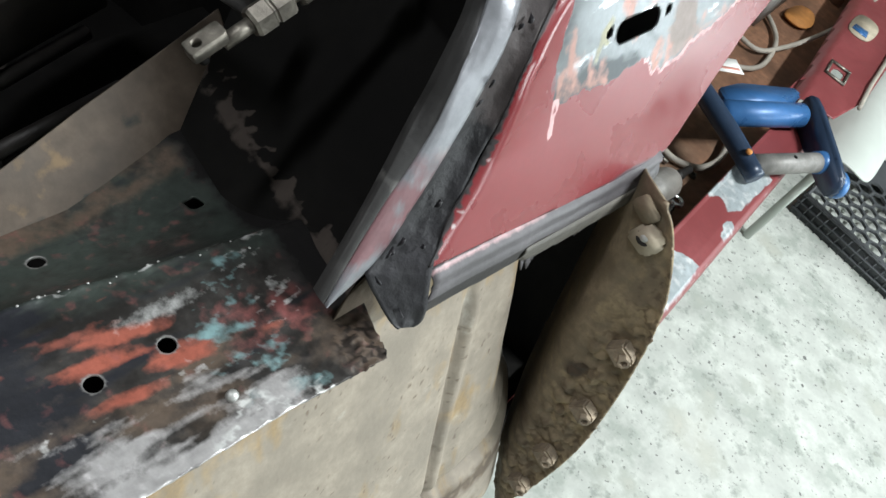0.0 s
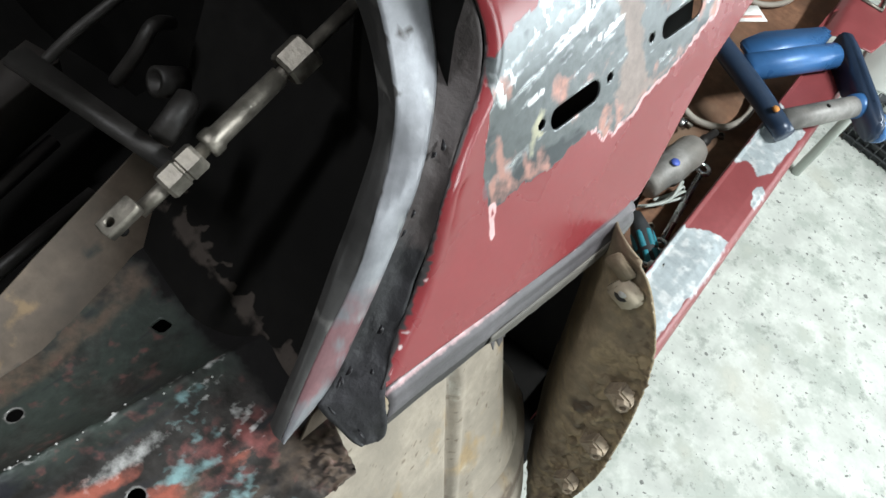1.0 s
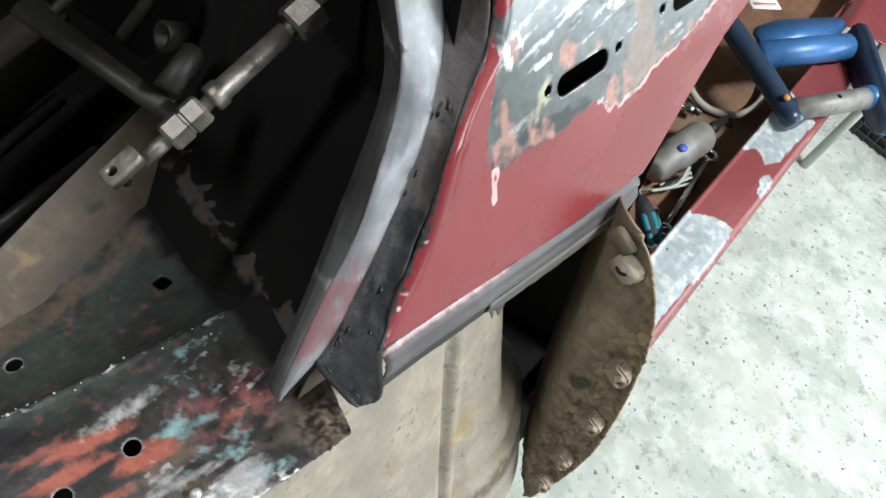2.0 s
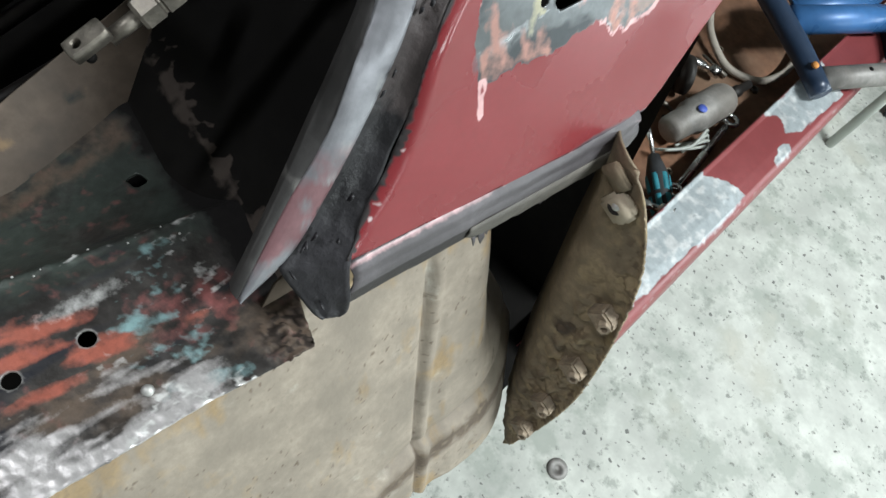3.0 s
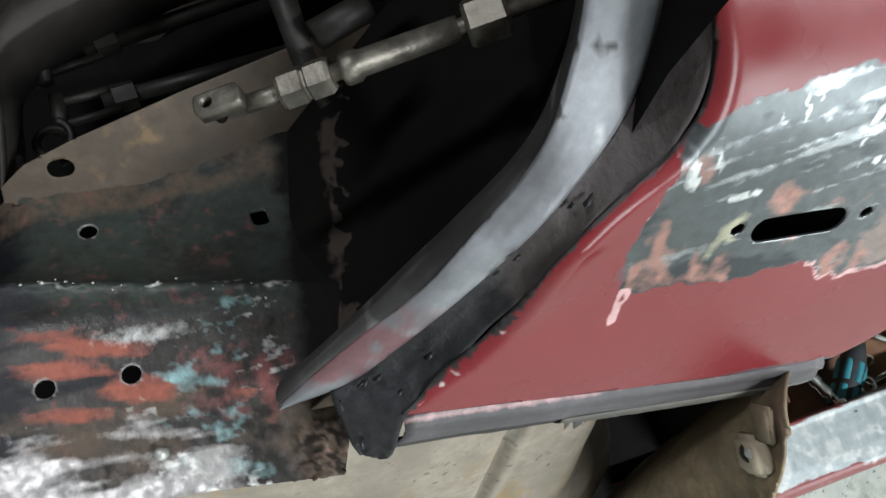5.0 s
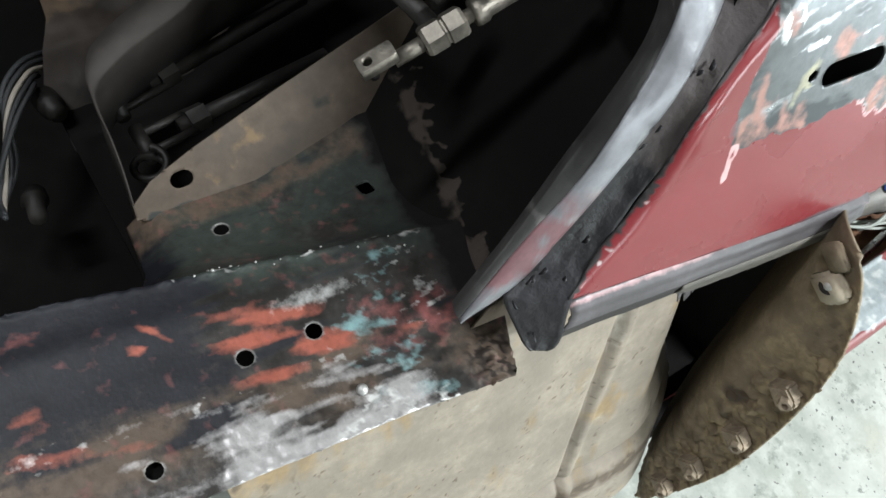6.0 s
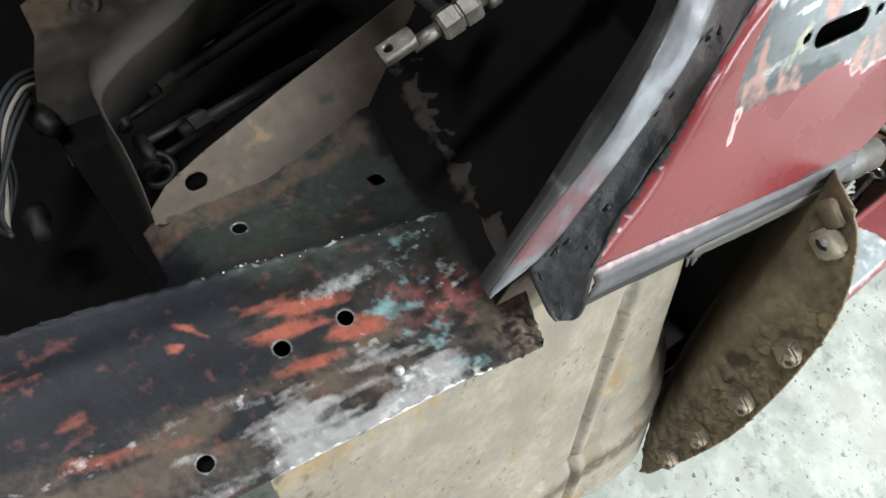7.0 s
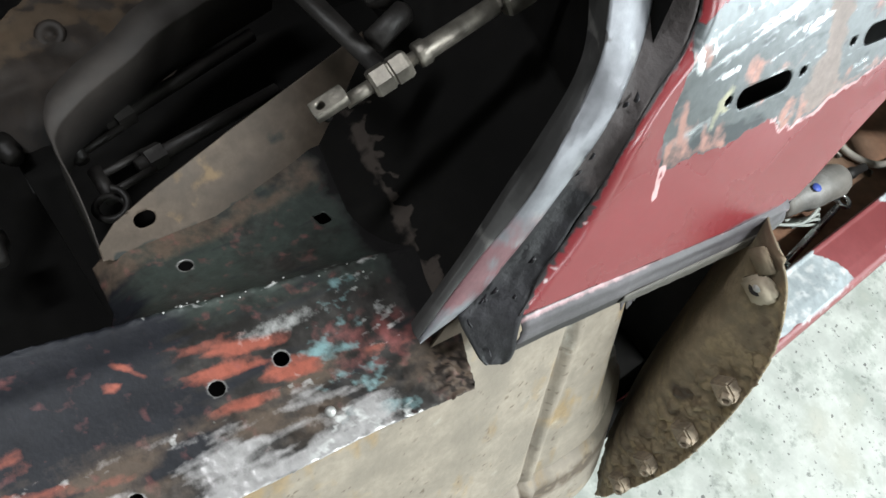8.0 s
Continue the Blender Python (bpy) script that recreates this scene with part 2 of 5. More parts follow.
def loft(lines, closed=False):
    """A skin over lines of equal count."""
    bm = bmesh.new()
    rows = [[bm.verts.new(p) for p in line] for line in lines]
    for r, s in zip(rows, rows[1:] + ([rows[0]] if closed else [])):
        for i in range(len(r) - 1):
            bm.faces.new((r[i], r[i + 1], s[i + 1], s[i]))
    bmesh.ops.recalc_face_normals(bm, faces=bm.faces)
    return bm


def tube(points, radius, sides=12, steps=6, radii=None):
    """A round bar or hose along points, with closed ends."""
    path = curve(points, steps) if len(points) > 2 else np.array(points, float)
    rr = np.interp(np.linspace(0, 1, len(path)), np.linspace(0, 1, len(radii)), radii) if radii else np.full(len(path), radius)
    bm = bmesh.new()
    rings = []
    up = None
    for k, p in enumerate(path):
        d = path[min(k + 1, len(path) - 1)] - path[max(k - 1, 0)]
        d = Vector(d).normalized()
        if up is None:
            up = d.orthogonal().normalized()
        up = (up - d * up.dot(d)).normalized()
        side = d.cross(up)
        rings.append([bm.verts.new(Vector(p) + (up * math.cos(2 * math.pi * j / sides) + side * math.sin(2 * math.pi * j / sides)) * rr[k]) for j in range(sides)])
    for r, s in zip(rings, rings[1:]):
        for j in range(sides):
            bm.faces.new((r[j], r[(j + 1) % sides], s[(j + 1) % sides], s[j]))
    bm.faces.new(rings[0][::-1])
    bm.faces.new(rings[-1])
    bmesh.ops.recalc_face_normals(bm, faces=bm.faces)
    return bm


def turned(eye, towards, profile, sides=16):
    """A turned body along a line: profile rows are (metres along, radius)."""
    eye, d = Vector(eye), (Vector(towards) - Vector(eye)).normalized()
    up = d.orthogonal().normalized()
    side = d.cross(up)
    bm = bmesh.new()
    rings = [[bm.verts.new(eye + d * s + (up * math.cos(2 * math.pi * j / sides) + side * math.sin(2 * math.pi * j / sides)) * r) for j in range(sides)] for s, r in profile]
    for r, s in zip(rings, rings[1:]):
        for j in range(sides):
            bm.faces.new((r[j], r[(j + 1) % sides], s[(j + 1) % sides], s[j]))
    bm.faces.new(rings[0][::-1])
    bm.faces.new(rings[-1])
    bmesh.ops.recalc_face_normals(bm, faces=bm.faces)
    return bm


def slab(outline, axis_o, axis_u, axis_v, thick, bevel=0.0):
    """A flat plate: outline (u, v) in the plane of two axes, with thickness and softened edges."""
    o, u, v = Vector(axis_o), Vector(axis_u).normalized(), Vector(axis_v).normalized()
    n = u.cross(v).normalized()
    bm = bmesh.new()
    verts = [bm.verts.new(o + u * a + v * b) for a, b in outline]
    f = bm.faces.new(verts)
    r = bmesh.ops.extrude_face_region(bm, geom=[f])
    bmesh.ops.translate(bm, vec=n * thick, verts=[e for e in r["geom"] if isinstance(e, bmesh.types.BMVert)])
    bmesh.ops.recalc_face_normals(bm, faces=bm.faces)
    if bevel:
        bmesh.ops.bevel(bm, geom=bm.edges[:], offset=bevel, segments=2, affect="EDGES", clamp_overlap=True)
    return bm


def block(x0, y0, z0, x1, y1, z1, bevel=0.0):
    return slab([(0, 0), (x1 - x0, 0), (x1 - x0, y1 - y0), (0, y1 - y0)], (x0, y0, z0), (1, 0, 0), (0, 1, 0), z1 - z0, bevel)


def blob(a, b, poly, soft=0.004):
    """1 inside an outline, falling to 0 across its edge."""
    d, _, _ = outline_distance(a, b, poly)
    return np.clip(0.5 + d / soft * 0.5, 0, 1)


# ---- garage ----
def slab_structure(name, x0, y0, z0, x1, y1, z1, mat):
    return tagged(part(name, block(x0, y0, z0, x1, y1, z1), mat, smooth=False), kind="structure")


tagged(slab_structure("floor", -4, -4, -0.1, 4, 6, 0, M["concrete"]), "pale stained concrete garage floor with dark oil specks", "floor")
for wall_name, box in (("wall_north", (-4, 6, 0, 4, 6.15, 2.8)), ("wall_south", (-4, -4.15, 0, 4, -4, 2.8)), ("wall_west", (-4.15, -4.15, 0, -4, 6.15, 2.8)), ("wall_east", (4, -4.15, 0, 4.15, 6.15, 2.8))):
    tagged(slab_structure(wall_name, *box, M["wall"]), "plain grey plastered garage wall", "wall")
tagged(slab_structure("ceiling", -4.15, -4.15, 2.8, 4.15, 6.15, 2.95, M["wall"]), "plain grey garage ceiling", "ceiling")

# ---- car body ----
car = thing("car_body", "stripped red car body under restoration with bare patched metal", "car")


# red scuttle side: a leaning plane that rolls inwards at its top
FRONT = [(-0.004, 0.912), (0.0045, 0.921), (0.0125, 0.932), (0.027, 0.947), (0.0384, 0.963), (0.049, 0.988), (0.058, 1.013), (0.071, 1.031), (0.0847, 1.0441), (0.099, 1.056), (0.108, 1.072), (0.109, 1.092), (0.1045, 1.112), (0.095, 1.14), (0.07, 1.18)]
LOW = [(0.62, 1.10), (0.5, 1.055), (0.384, 1.008), (0.338, 0.982), (0.30, 0.95), (0.265, 0.918), (0.25, 0.9075), (0.18, 0.905), (0.09, 0.908), (0.03, 0.911)]
# runs on unseen above the bend, added to shade the bulkhead
RED_OUT = [tuple(p) for p in curve(FRONT, 6)] + [(0.05, 1.62), (0.62, 1.62)] + LOW


FRONT_LINE = curve(FRONT, 6)


def red_place(y, s):
    """The leaning side, rolled towards level above the bend and turned in along its front edge."""
    bend, r = 1.06, 0.14
    w0, w1 = math.atan2(1, -0.44), math.radians(174)
    over = np.maximum(s - bend, 0) * 1.09
    full = np.minimum(over, r * (w1 - w0))
    turn = w0 + full[None] / r * np.linspace(0, 1, 24)[:, None]
    x = 0.146 * y - 0.44 * (np.minimum(s, bend) - 0.915) + np.cos(turn).mean(0) * full + math.cos(w1) * (over - full)
    z = np.minimum(s, bend) + np.sin(turn).mean(0) * full + math.sin(w1) * (over - full)
    d = y - np.interp(s, FRONT_LINE[:, 1], FRONT_LINE[:, 0])
    swell = np.interp(s, [0.93, 0.963, 1.0, 1.02, 1.044, 1.063, 1.09, 1.12], [0.0, 0.001, 0.008, 0.010, 0.006, 0.001, 0.0, 0.0])
    x = x + swell * np.exp(-np.maximum(d, 0) / 0.022) - 0.006 * np.clip(1 - d / 0.009, 0, 1) ** 2.2 * np.clip((s - 0.909) / 0.03, 0, 1)
    return x, y, z


PATCH = [(0.091, 1.012), (0.0935, 0.997), (0.096, 0.984), (0.106, 0.983), (0.125, 0.985), (0.16, 0.984), (0.172, 0.988), (0.185, 0.992), (0.197, 0.99), (0.204, 0.978), (0.21, 0.982), (0.215, 0.976),
         (0.224, 0.981), (0.235, 0.982), (0.25, 0.991), (0.278, 0.998), (0.30, 1.006), (0.33, 1.018), (0.345, 1.04), (0.345, 1.085), (0.30, 1.10), (0.25, 1.094), (0.21, 1.09), (0.17, 1.092), (0.145, 1.085), (0.12, 1.08), (0.106, 1.066), (0.098, 1.04)]
TEAR = [(0.0945, 0.988), (0.101, 0.986), (0.0985, 0.974), (0.0985, 0.965), (0.0955, 0.961), (0.093, 0.966)]


def patch_d(y, s):
    n = (noise2(y, s, 160, 3, 3) - 0.5) * 0.007
    return outline_distance(y, s, PATCH)[0] + n


def bare_at(y, s):
    return np.clip(0.4 + patch_d(y, s) / 0.002, 0, 1)


def tear_d(y, s):
    return outline_distance(y, s, TEAR)[0]


# pale streaks in bare metal, more towards the top as painted sheen
def pale_at(y, s):
    u, v = y * 0.95 + s * 0.3, s * 0.95 - y * 0.3
    n = noise2(u * 0.4, v, 70, 5, 4) + 0.5 * (noise2(u * 0.15, v, 300, 15, 3) - 0.5)
    top = np.clip((s - 1.015) / 0.03, 0, 1)
    return bare_at(y, s) * np.clip((n - 0.5) * 2.4 + (noise2(u * 0.06, v, 420, 17, 2) - 0.5) * 1.1 + 0.32 * top - 0.1, 0, 1)


# fine bright scratches gathered in clusters where highlights are painted in
def scratch_highlight_at(y, s):
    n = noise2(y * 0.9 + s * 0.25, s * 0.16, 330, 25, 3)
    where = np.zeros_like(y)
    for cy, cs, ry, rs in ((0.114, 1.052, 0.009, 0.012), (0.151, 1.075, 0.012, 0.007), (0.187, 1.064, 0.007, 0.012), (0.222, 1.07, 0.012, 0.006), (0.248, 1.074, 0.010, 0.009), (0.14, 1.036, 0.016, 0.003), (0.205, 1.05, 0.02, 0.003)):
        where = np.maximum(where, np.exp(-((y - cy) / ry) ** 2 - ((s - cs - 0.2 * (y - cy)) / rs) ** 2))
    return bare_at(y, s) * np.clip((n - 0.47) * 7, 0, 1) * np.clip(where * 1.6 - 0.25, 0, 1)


def front_d(y, s):
    return y - np.interp(s, FRONT_LINE[:, 1], FRONT_LINE[:, 0])


def tar_at(y, s):
    reach = 0.001 + 0.009 * np.clip(noise2(y, s, 150, 37, 3) - 0.38, 0, 1) * np.clip((1.0 - s) / 0.03, 0, 1)
    return np.clip(0.5 + (reach - front_d(y, s)) / 0.001, 0, 1)


def chip_at(y, s):
    reach = 0.001 + 0.009 * np.clip(noise2(y, s, 150, 37, 3) - 0.38, 0, 1) * np.clip((1.0 - s) / 0.03, 0, 1)
    return np.clip(1 - np.abs(front_d(y, s) - reach - 0.0012) / 0.0011, 0, 1) * np.clip(noise2(y, s, 210, 39, 2) * 3 - 1.3, 0, 1) * (s < 1.0)


def taupe_at(y, s):
    d = outline_distance(y, s, [(0.21, 1.075), (0.225, 1.03), (0.212, 1.005), (0.23, 0.984), (0.262, 0.995), (0.245, 1.02), (0.242, 1.05), (0.238, 1.08)])[0]
    return bare_at(y, s) * np.clip(0.4 + d / 0.008 + (noise2(y, s, 120, 33, 3) - 0.5) * 1.6, 0, 1)


def char_at(y, s):
    low = np.clip((1.012 - s) / 0.02, 0, 1) * np.clip((0.2 - y) / 0.03, 0, 1)
    n = noise2(y * 0.6, s, 75, 43, 4)
    return bare_at(y, s) * np.clip(low * 0.85 + (n - 0.52) * 2.4 + 0.1 + 0.9 * (noise2(y * 0.3, s, 190, 45, 3) - 0.5), 0, 1)


def cream_at(y, s):
    r = np.hypot(y - 0.1435, s - 1.0165)
    ring = np.clip(1.3 - np.abs(r - 0.0052) / 0.0018, 0, 1) * np.clip(0.6 + ((0.1435 - y) - (s - 1.0165) * 0.3) / 0.005, 0, 1)
    return bare_at(y, s) * np.maximum(ring, blob(y, s, [(0.130, 1.0), (0.135, 1.0), (0.139, 1.012), (0.148, 1.024), (0.144, 1.028), (0.134, 1.018)], 0.003) * 0.8)


def salmon_at(y, s):
    n = noise2(y, s * 0.5, 120, 8, 3)
    spot = np.maximum.reduce([blob(y, s, [(0.092, 1.03), (0.096, 1.0), (0.114, 0.99), (0.134, 0.996), (0.134, 1.012), (0.116, 1.026)], 0.02),
                              blob(y, s, [(0.208, 1.0), (0.24, 0.99), (0.27, 1.0), (0.262, 1.012), (0.225, 1.008)], 0.02)])
    edge = np.exp(-((patch_d(y, s) - 0.004) / 0.006) ** 2) * np.where(y > 0.19, 1.0, 0.45)
    broad = np.clip((1.075 - s) / 0.05, 0, 1) * 0.5
    m = noise2(y * 0.5, s, 55, 28, 4)
    return bare_at(y, s) * np.clip(np.maximum(spot * 1.2, np.maximum(edge * 0.8, broad)) - 0.36 + (n - 0.5) * 1.5 + (m - 0.5) * 1.5, 0, 1) * (s < 1.075)


def rim_at(y, s):
    d = patch_d(y, s)
    n = noise2(y, s, 70, 11, 2)
    where = np.where(y > 0.19, 1.1, 0.4)
    return np.clip(np.exp(-(d / np.where(y > 0.19, 0.0018, 0.0011)) ** 2) * where * (0.4 + n) * (s < 1.06) + np.clip(0.6 + tear_d(y, s) / 0.0012, 0, 1) * np.where(tear_d(y, s) > 0.0022, 0.2, 0.95), 0, 1)


def dull_at(y, s):
    low = np.clip(1 - (s - 0.9065) / 0.004, 0, 1) * np.clip((y - 0.16) / 0.04, 0, 1)
    mark = np.exp(-(((y - 0.092) / 0.004) ** 2 + ((s - 0.998) / 0.008) ** 2)) * 0.7
    return np.maximum(low, mark)


SLOTS = [stadium(0.1755, 1.0155, 0.0075, 0.0165, 0.06), stadium(0.289, 1.03, 0.0075, 0.0165, 0.06), stadium(0.1435, 1.0165, 0.0036), stadium(0.2095, 1.0195, 0.0033), stadium(0.2535, 1.0285, 0.0033), stadium(0.325, 1.037, 0.0033), stadium(0.0957, 0.9655, 0.0012, 0.001, 1.5)]
solid(part("scuttle_side", sheet(RED_OUT, 0.0022, red_place, SLOTS, {"bare": bare_at, "salmon": salmon_at, "pale": pale_at, "taupe": taupe_at, "char": char_at, "scratch_highlight": scratch_highlight_at, "tar": tar_at, "chip": chip_at, "cream": cream_at, "rim": rim_at, "dull": dull_at}), M["red"], car, "dull red painted panel with a sanded bare metal patch and slots"), 0.0014)
# near-black sheet behind the slots, standing in for the shade inside
part("slot_backing", sheet([(0.12, 0.96), (0.36, 0.96), (0.36, 1.07), (0.12, 1.07)], 0.02, lambda y, s: (red_place(y, s)[0] - 0.035, y, s)), M["black"], car)


# lip under the red panel
def lip_line(dx, dz, n=40):
    y = np.linspace(-0.003 - 0.010 * min(1, max(0, (-dz - 0.012) / 0.012)), 0.243, n)
    x = 0.146 * y - 0.44 * (-0.008)
    wob = (noise2(y, y * 0 + dz, 60, 4, 2) - 0.5) * 0.0015
    rise = np.clip((y - 0.215) / 0.03, 0, 1) ** 2 * 0.006
    return np.stack([x + dx + wob, y, 0.909 + dz + rise - 0.012 * y], -1)


LIP = [(-0.0035, 0.001), (-0.0005, -0.001), (0.0030, -0.0035), (0.0050, -0.0065), (0.0050, -0.0105), (0.0065, -0.0125), (0.0085, -0.0165), (0.0090, -0.0205), (0.0088, -0.0245), (0.0088, -0.0300), (0.0085, -0.0350), (0.0070, -0.0390), (0.0030, -0.0405)]
me_bm = loft([lip_line(*p) for p in LIP])
lip = solid(part("panel_lip", me_bm, M["lip"], car, "rolled lower lip sanded to grey with pink highlight edge"), 0.0012)
# pinkish top edge, its highlight put into the colour
at = lip.data.attributes.new("pink", "FLOAT", "POINT")
at.data.foreach_set("value", [max(0.0, 1 - abs(v.co.z - 0.9078 + 0.012 * v.co.y) / 0.0026) * (0.8 if v.co.y < 0.1 else 0.5) for v in lip.data.vertices])

# lower part darkened in colour, as the shade below the lip
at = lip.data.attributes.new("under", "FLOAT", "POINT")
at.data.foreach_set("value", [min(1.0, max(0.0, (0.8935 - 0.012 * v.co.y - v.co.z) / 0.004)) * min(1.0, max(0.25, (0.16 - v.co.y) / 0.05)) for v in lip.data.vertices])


def skirt_line(dx, dz, n=60):
    y = np.linspace(0.085, 0.232, n)
    ragged = (noise2(y, y * 0, 90, 14, 3) - 0.5) * 0.010 * np.clip((-dz - 0.024) / 0.01, 0, 1)
    return np.stack([0.146 * y + 0.0035 + dx, y, 0.909 + dz - 0.012 * y + ragged + 0.012 * np.clip((0.11 - y) / 0.025, 0, 1) * np.clip((-dz - 0.02) / 0.02, 0, 1)], -1)


solid(part("sealer_skirt", loft([skirt_line(0.0095, -0.0185), skirt_line(0.0105, -0.026), skirt_line(0.0105, -0.034), skirt_line(0.0100, -0.041), skirt_line(0.0085, -0.047)]), M["skirt"], car, "ragged grey sealer skirt under the lip"), 0.001)
random.seed(12)
for k in range(22):
    y = random.uniform(0.095, 0.235)
    x = 0.146 * y + 0.0105
    z = 0.866 - 0.012 * y
    w, h = random.uniform(0.003, 0.010), random.uniform(0.003, 0.011)
    part("sealer_flake", slab([(0, 0.003), (w, 0.003), (w * random.uniform(0.5, 1), -h * 0.6), (w * random.uniform(0.2, 0.6), -h)], (x, y, z), (0.14, 1, 0), (random.uniform(-0.5, 0.5), 0, 1), 0.0009), M["lip"], car)

# flange round the opening, its inner return, and the channel between flange and red edge
OUTER = curve([(-0.0232, -0.0582, 0.8885), (-0.023, -0.0248, 0.911), (-0.0296, 0.0063, 0.9496), (-0.0382, 0.0351, 0.9915), (-0.0487, 0.0592, 1.0291), (-0.0724, 0.0896, 1.0565), (-0.0953, 0.0961, 1.0951), (-0.118, 0.088, 1.135), (-0.142, 0.062, 1.17)], 10)
INNER = curve([(-0.0256, -0.0592, 0.8900), (-0.036, -0.0233, 0.9384), (-0.0423, 0.0056, 0.9744), (-0.0499, 0.0242, 1.0078), (-0.0644, 0.0488, 1.0328), (-0.0776, 0.0597, 1.0597), (-0.1013, 0.0665, 1.0933), (-0.123, 0.06, 1.127), (-0.146, 0.038, 1.155)], 10)
DEEP_EDGE = curve([(-0.0317, -0.0596, 0.8920), (-0.0411, -0.0271, 0.9379), (-0.0534, 0.0049, 0.9763), (-0.0600, 0.0235, 1.0010), (-0.0725, 0.0500, 1.0315), (-0.0890, 0.0655, 1.0500), (-0.1192, 0.0809, 1.0687), (-0.142, 0.075, 1.098), (-0.165, 0.052, 1.125)], 10)


def lipped(a, b, k, lift=0.0, rough=0.0, seed=0):
    """A line between two lines, lifted towards the outside and roughened."""
    row = a * (1 - k) + b * k
    n = (noise2(row[:, 1] + k, row[:, 2], 120, seed, 3) - 0.5) * rough
    return row + np.array([0.75, -0.45, 0.45]) * (lift + n)[:, None] if rough else row + np.array([0.75, -0.45, 0.45]) * lift


def marks(ob, **fns):
    co = np.array([v.co for v in ob.data.vertices])
    for key, fn in fns.items():
        at = ob.data.attributes.new(key, "FLOAT", "POINT")
        at.data.foreach_set("value", np.clip(fn(co[:, 1], co[:, 2]), 0, 1).astype(np.float32))


def strip_pink(y, z):
    return np.clip(1.35 - np.abs(z - 0.935) / 0.036, 0, 1) * np.clip(noise2(y, z, 60, 2) * 1.8, 0, 1)


flange = part("opening_flange", loft([lipped(OUTER, INNER, k, 0.0022 * (4 * k * (1 - k)), 0.0008, 7) for k in np.linspace(0, 1, 13)]), M["strip"], car, "grey primed flange round the dark opening")
rim_of = np.array([min(k, 12 - k) for k in range(13)]).repeat(len(OUTER))
marks(flange, pink=strip_pink, scuff=lambda y, z: (noise2(y, z * 0.6, 80, 3, 4) - 0.52) * 3.5, grime_and_shade=lambda y, z: (noise2(y, z, 90, 13, 4) - 0.66) * 4 + 0.9 * (rim_of == 0) * np.clip(noise2(y, z, 140, 23, 2) * 3 - 1, 0, 1))
solid(flange, 0.0015)
backed = part("flange_return", loft([lipped(INNER, DEEP_EDGE, k, 0.0012 * math.sin(math.pi * k), 0.0012, 17) for k in (0, 0.06, 0.25, 0.5, 0.75, 0.94, 1)] + [DEEP_EDGE + np.array([-0.006, 0.004, -0.004])]), M["return"], car, "sooty dark inner return of the flange")
marks(backed, scuff=lambda y, z: (noise2(y, z, 70, 33, 4) - 0.5) * 3)

EDGE = curve([(0.0045, 0.921), (0.0285, 0.949), (0.0495, 0.989), (0.069, 1.029), (0.100, 1.057), (0.109, 1.092), (0.100, 1.126), (0.08, 1.165)], 12)
ex, ey, ez = red_place(EDGE[:, 0], EDGE[:, 1])
E3 = np.stack([ex - 0.0006, ey + 0.0004, ez], -1)
E_LOW = curve([(0.0150, -0.0150, 0.8740), (0.0160, -0.0110, 0.8775), (0.0140, -0.0085, 0.887), (0.0085, -0.0065, 0.899), (0.003, -0.0042, 0.911)], 5)
A_LOW = curve([(0.0100, -0.0240, 0.8748), (0.0045, -0.0272, 0.8772), (-0.006, -0.0300, 0.8865), (-0.017, -0.0335, 0.8985), (-0.0232, -0.034, 0.9055)], 5)


A3 = np.vstack([A_LOW[:-1], curve([(-0.023, -0.0248, 0.911), (-0.0296, 0.0063, 0.9496), (-0.0382, 0.0351, 0.9915), (-0.0487, 0.0592, 1.0291), (-0.0724, 0.0896, 1.0565), (-0.0953, 0.0961, 1.0951), (-0.118, 0.088, 1.135), (-0.142, 0.062, 1.17)], 12) - np.array([0.0012, 0, 0.0012])])
E3 = np.vstack([E_LOW[:-1], E3])
along = np.linspace(0, 1, len(A3))
rows = []
for k in np.linspace(0, 1, 13):
    row = A3 * (1 - k) + E3 * k
    sag = 4 * k * (1 - k) * np.clip(along / 0.3, 0.12, 1) * np.clip((0.75 - along) / 0.3, 0, 1) * 0.004
    row = row + np.array([-0.6, 0.5, -0.4]) * sag[:, None]
    crack = (noise2(row[:, 1] + k * 0.02, row[:, 2], 150, 9, 4) - 0.5) * (0.0026 if 0 < k < 1 else 0) * np.clip(1.6 - along * 1.5, 0.25, 1)
    rows.append(row + np.stack([crack, crack * 0, crack], -1))
channel = part("recessed_band", loft(rows), M["band"], car, "dark recessed channel with cracked black sealer")
marks(channel, brown=lambda y, z: np.clip((z - 0.965) / 0.05, 0, 1) * 1.2)
solid(channel, 0.0012)
# torn flaps of sealer along the channel
random.seed(31)
for k in range(11):
    i, w = random.randrange(8, 62), random.uniform(0.1, 0.9)
    o = Vector(A3[i] * (1 - w) + E3[i] * w) + Vector((0.001, -0.003, 0.001))
    up = Vector(A3[i + 1] - A3[i]).normalized()
    out = Vector((0.7, -0.2, 0.6)) + Vector([random.uniform(-0.5, 0.5) for _ in range(3)])
    h, l = random.uniform(0.001, 0.003), random.uniform(0.003, 0.007)
    part("sealer_flap", slab([(0, -0.002), (l, -0.002), (l * 0.8, h * 0.6), (l * random.uniform(0.3, 0.6), h), (l * 0.1, h * 0.4)], o, up, out, 0.0008), M["band"], car)

# dark bulkhead behind the opening
BULK = [(-0.21, 0.0), (-0.028, 0.0), (-0.04, 0.12), (-0.07, 0.3), (-0.07, 0.45), (-0.30, 0.45), (-0.30, 0.2)]


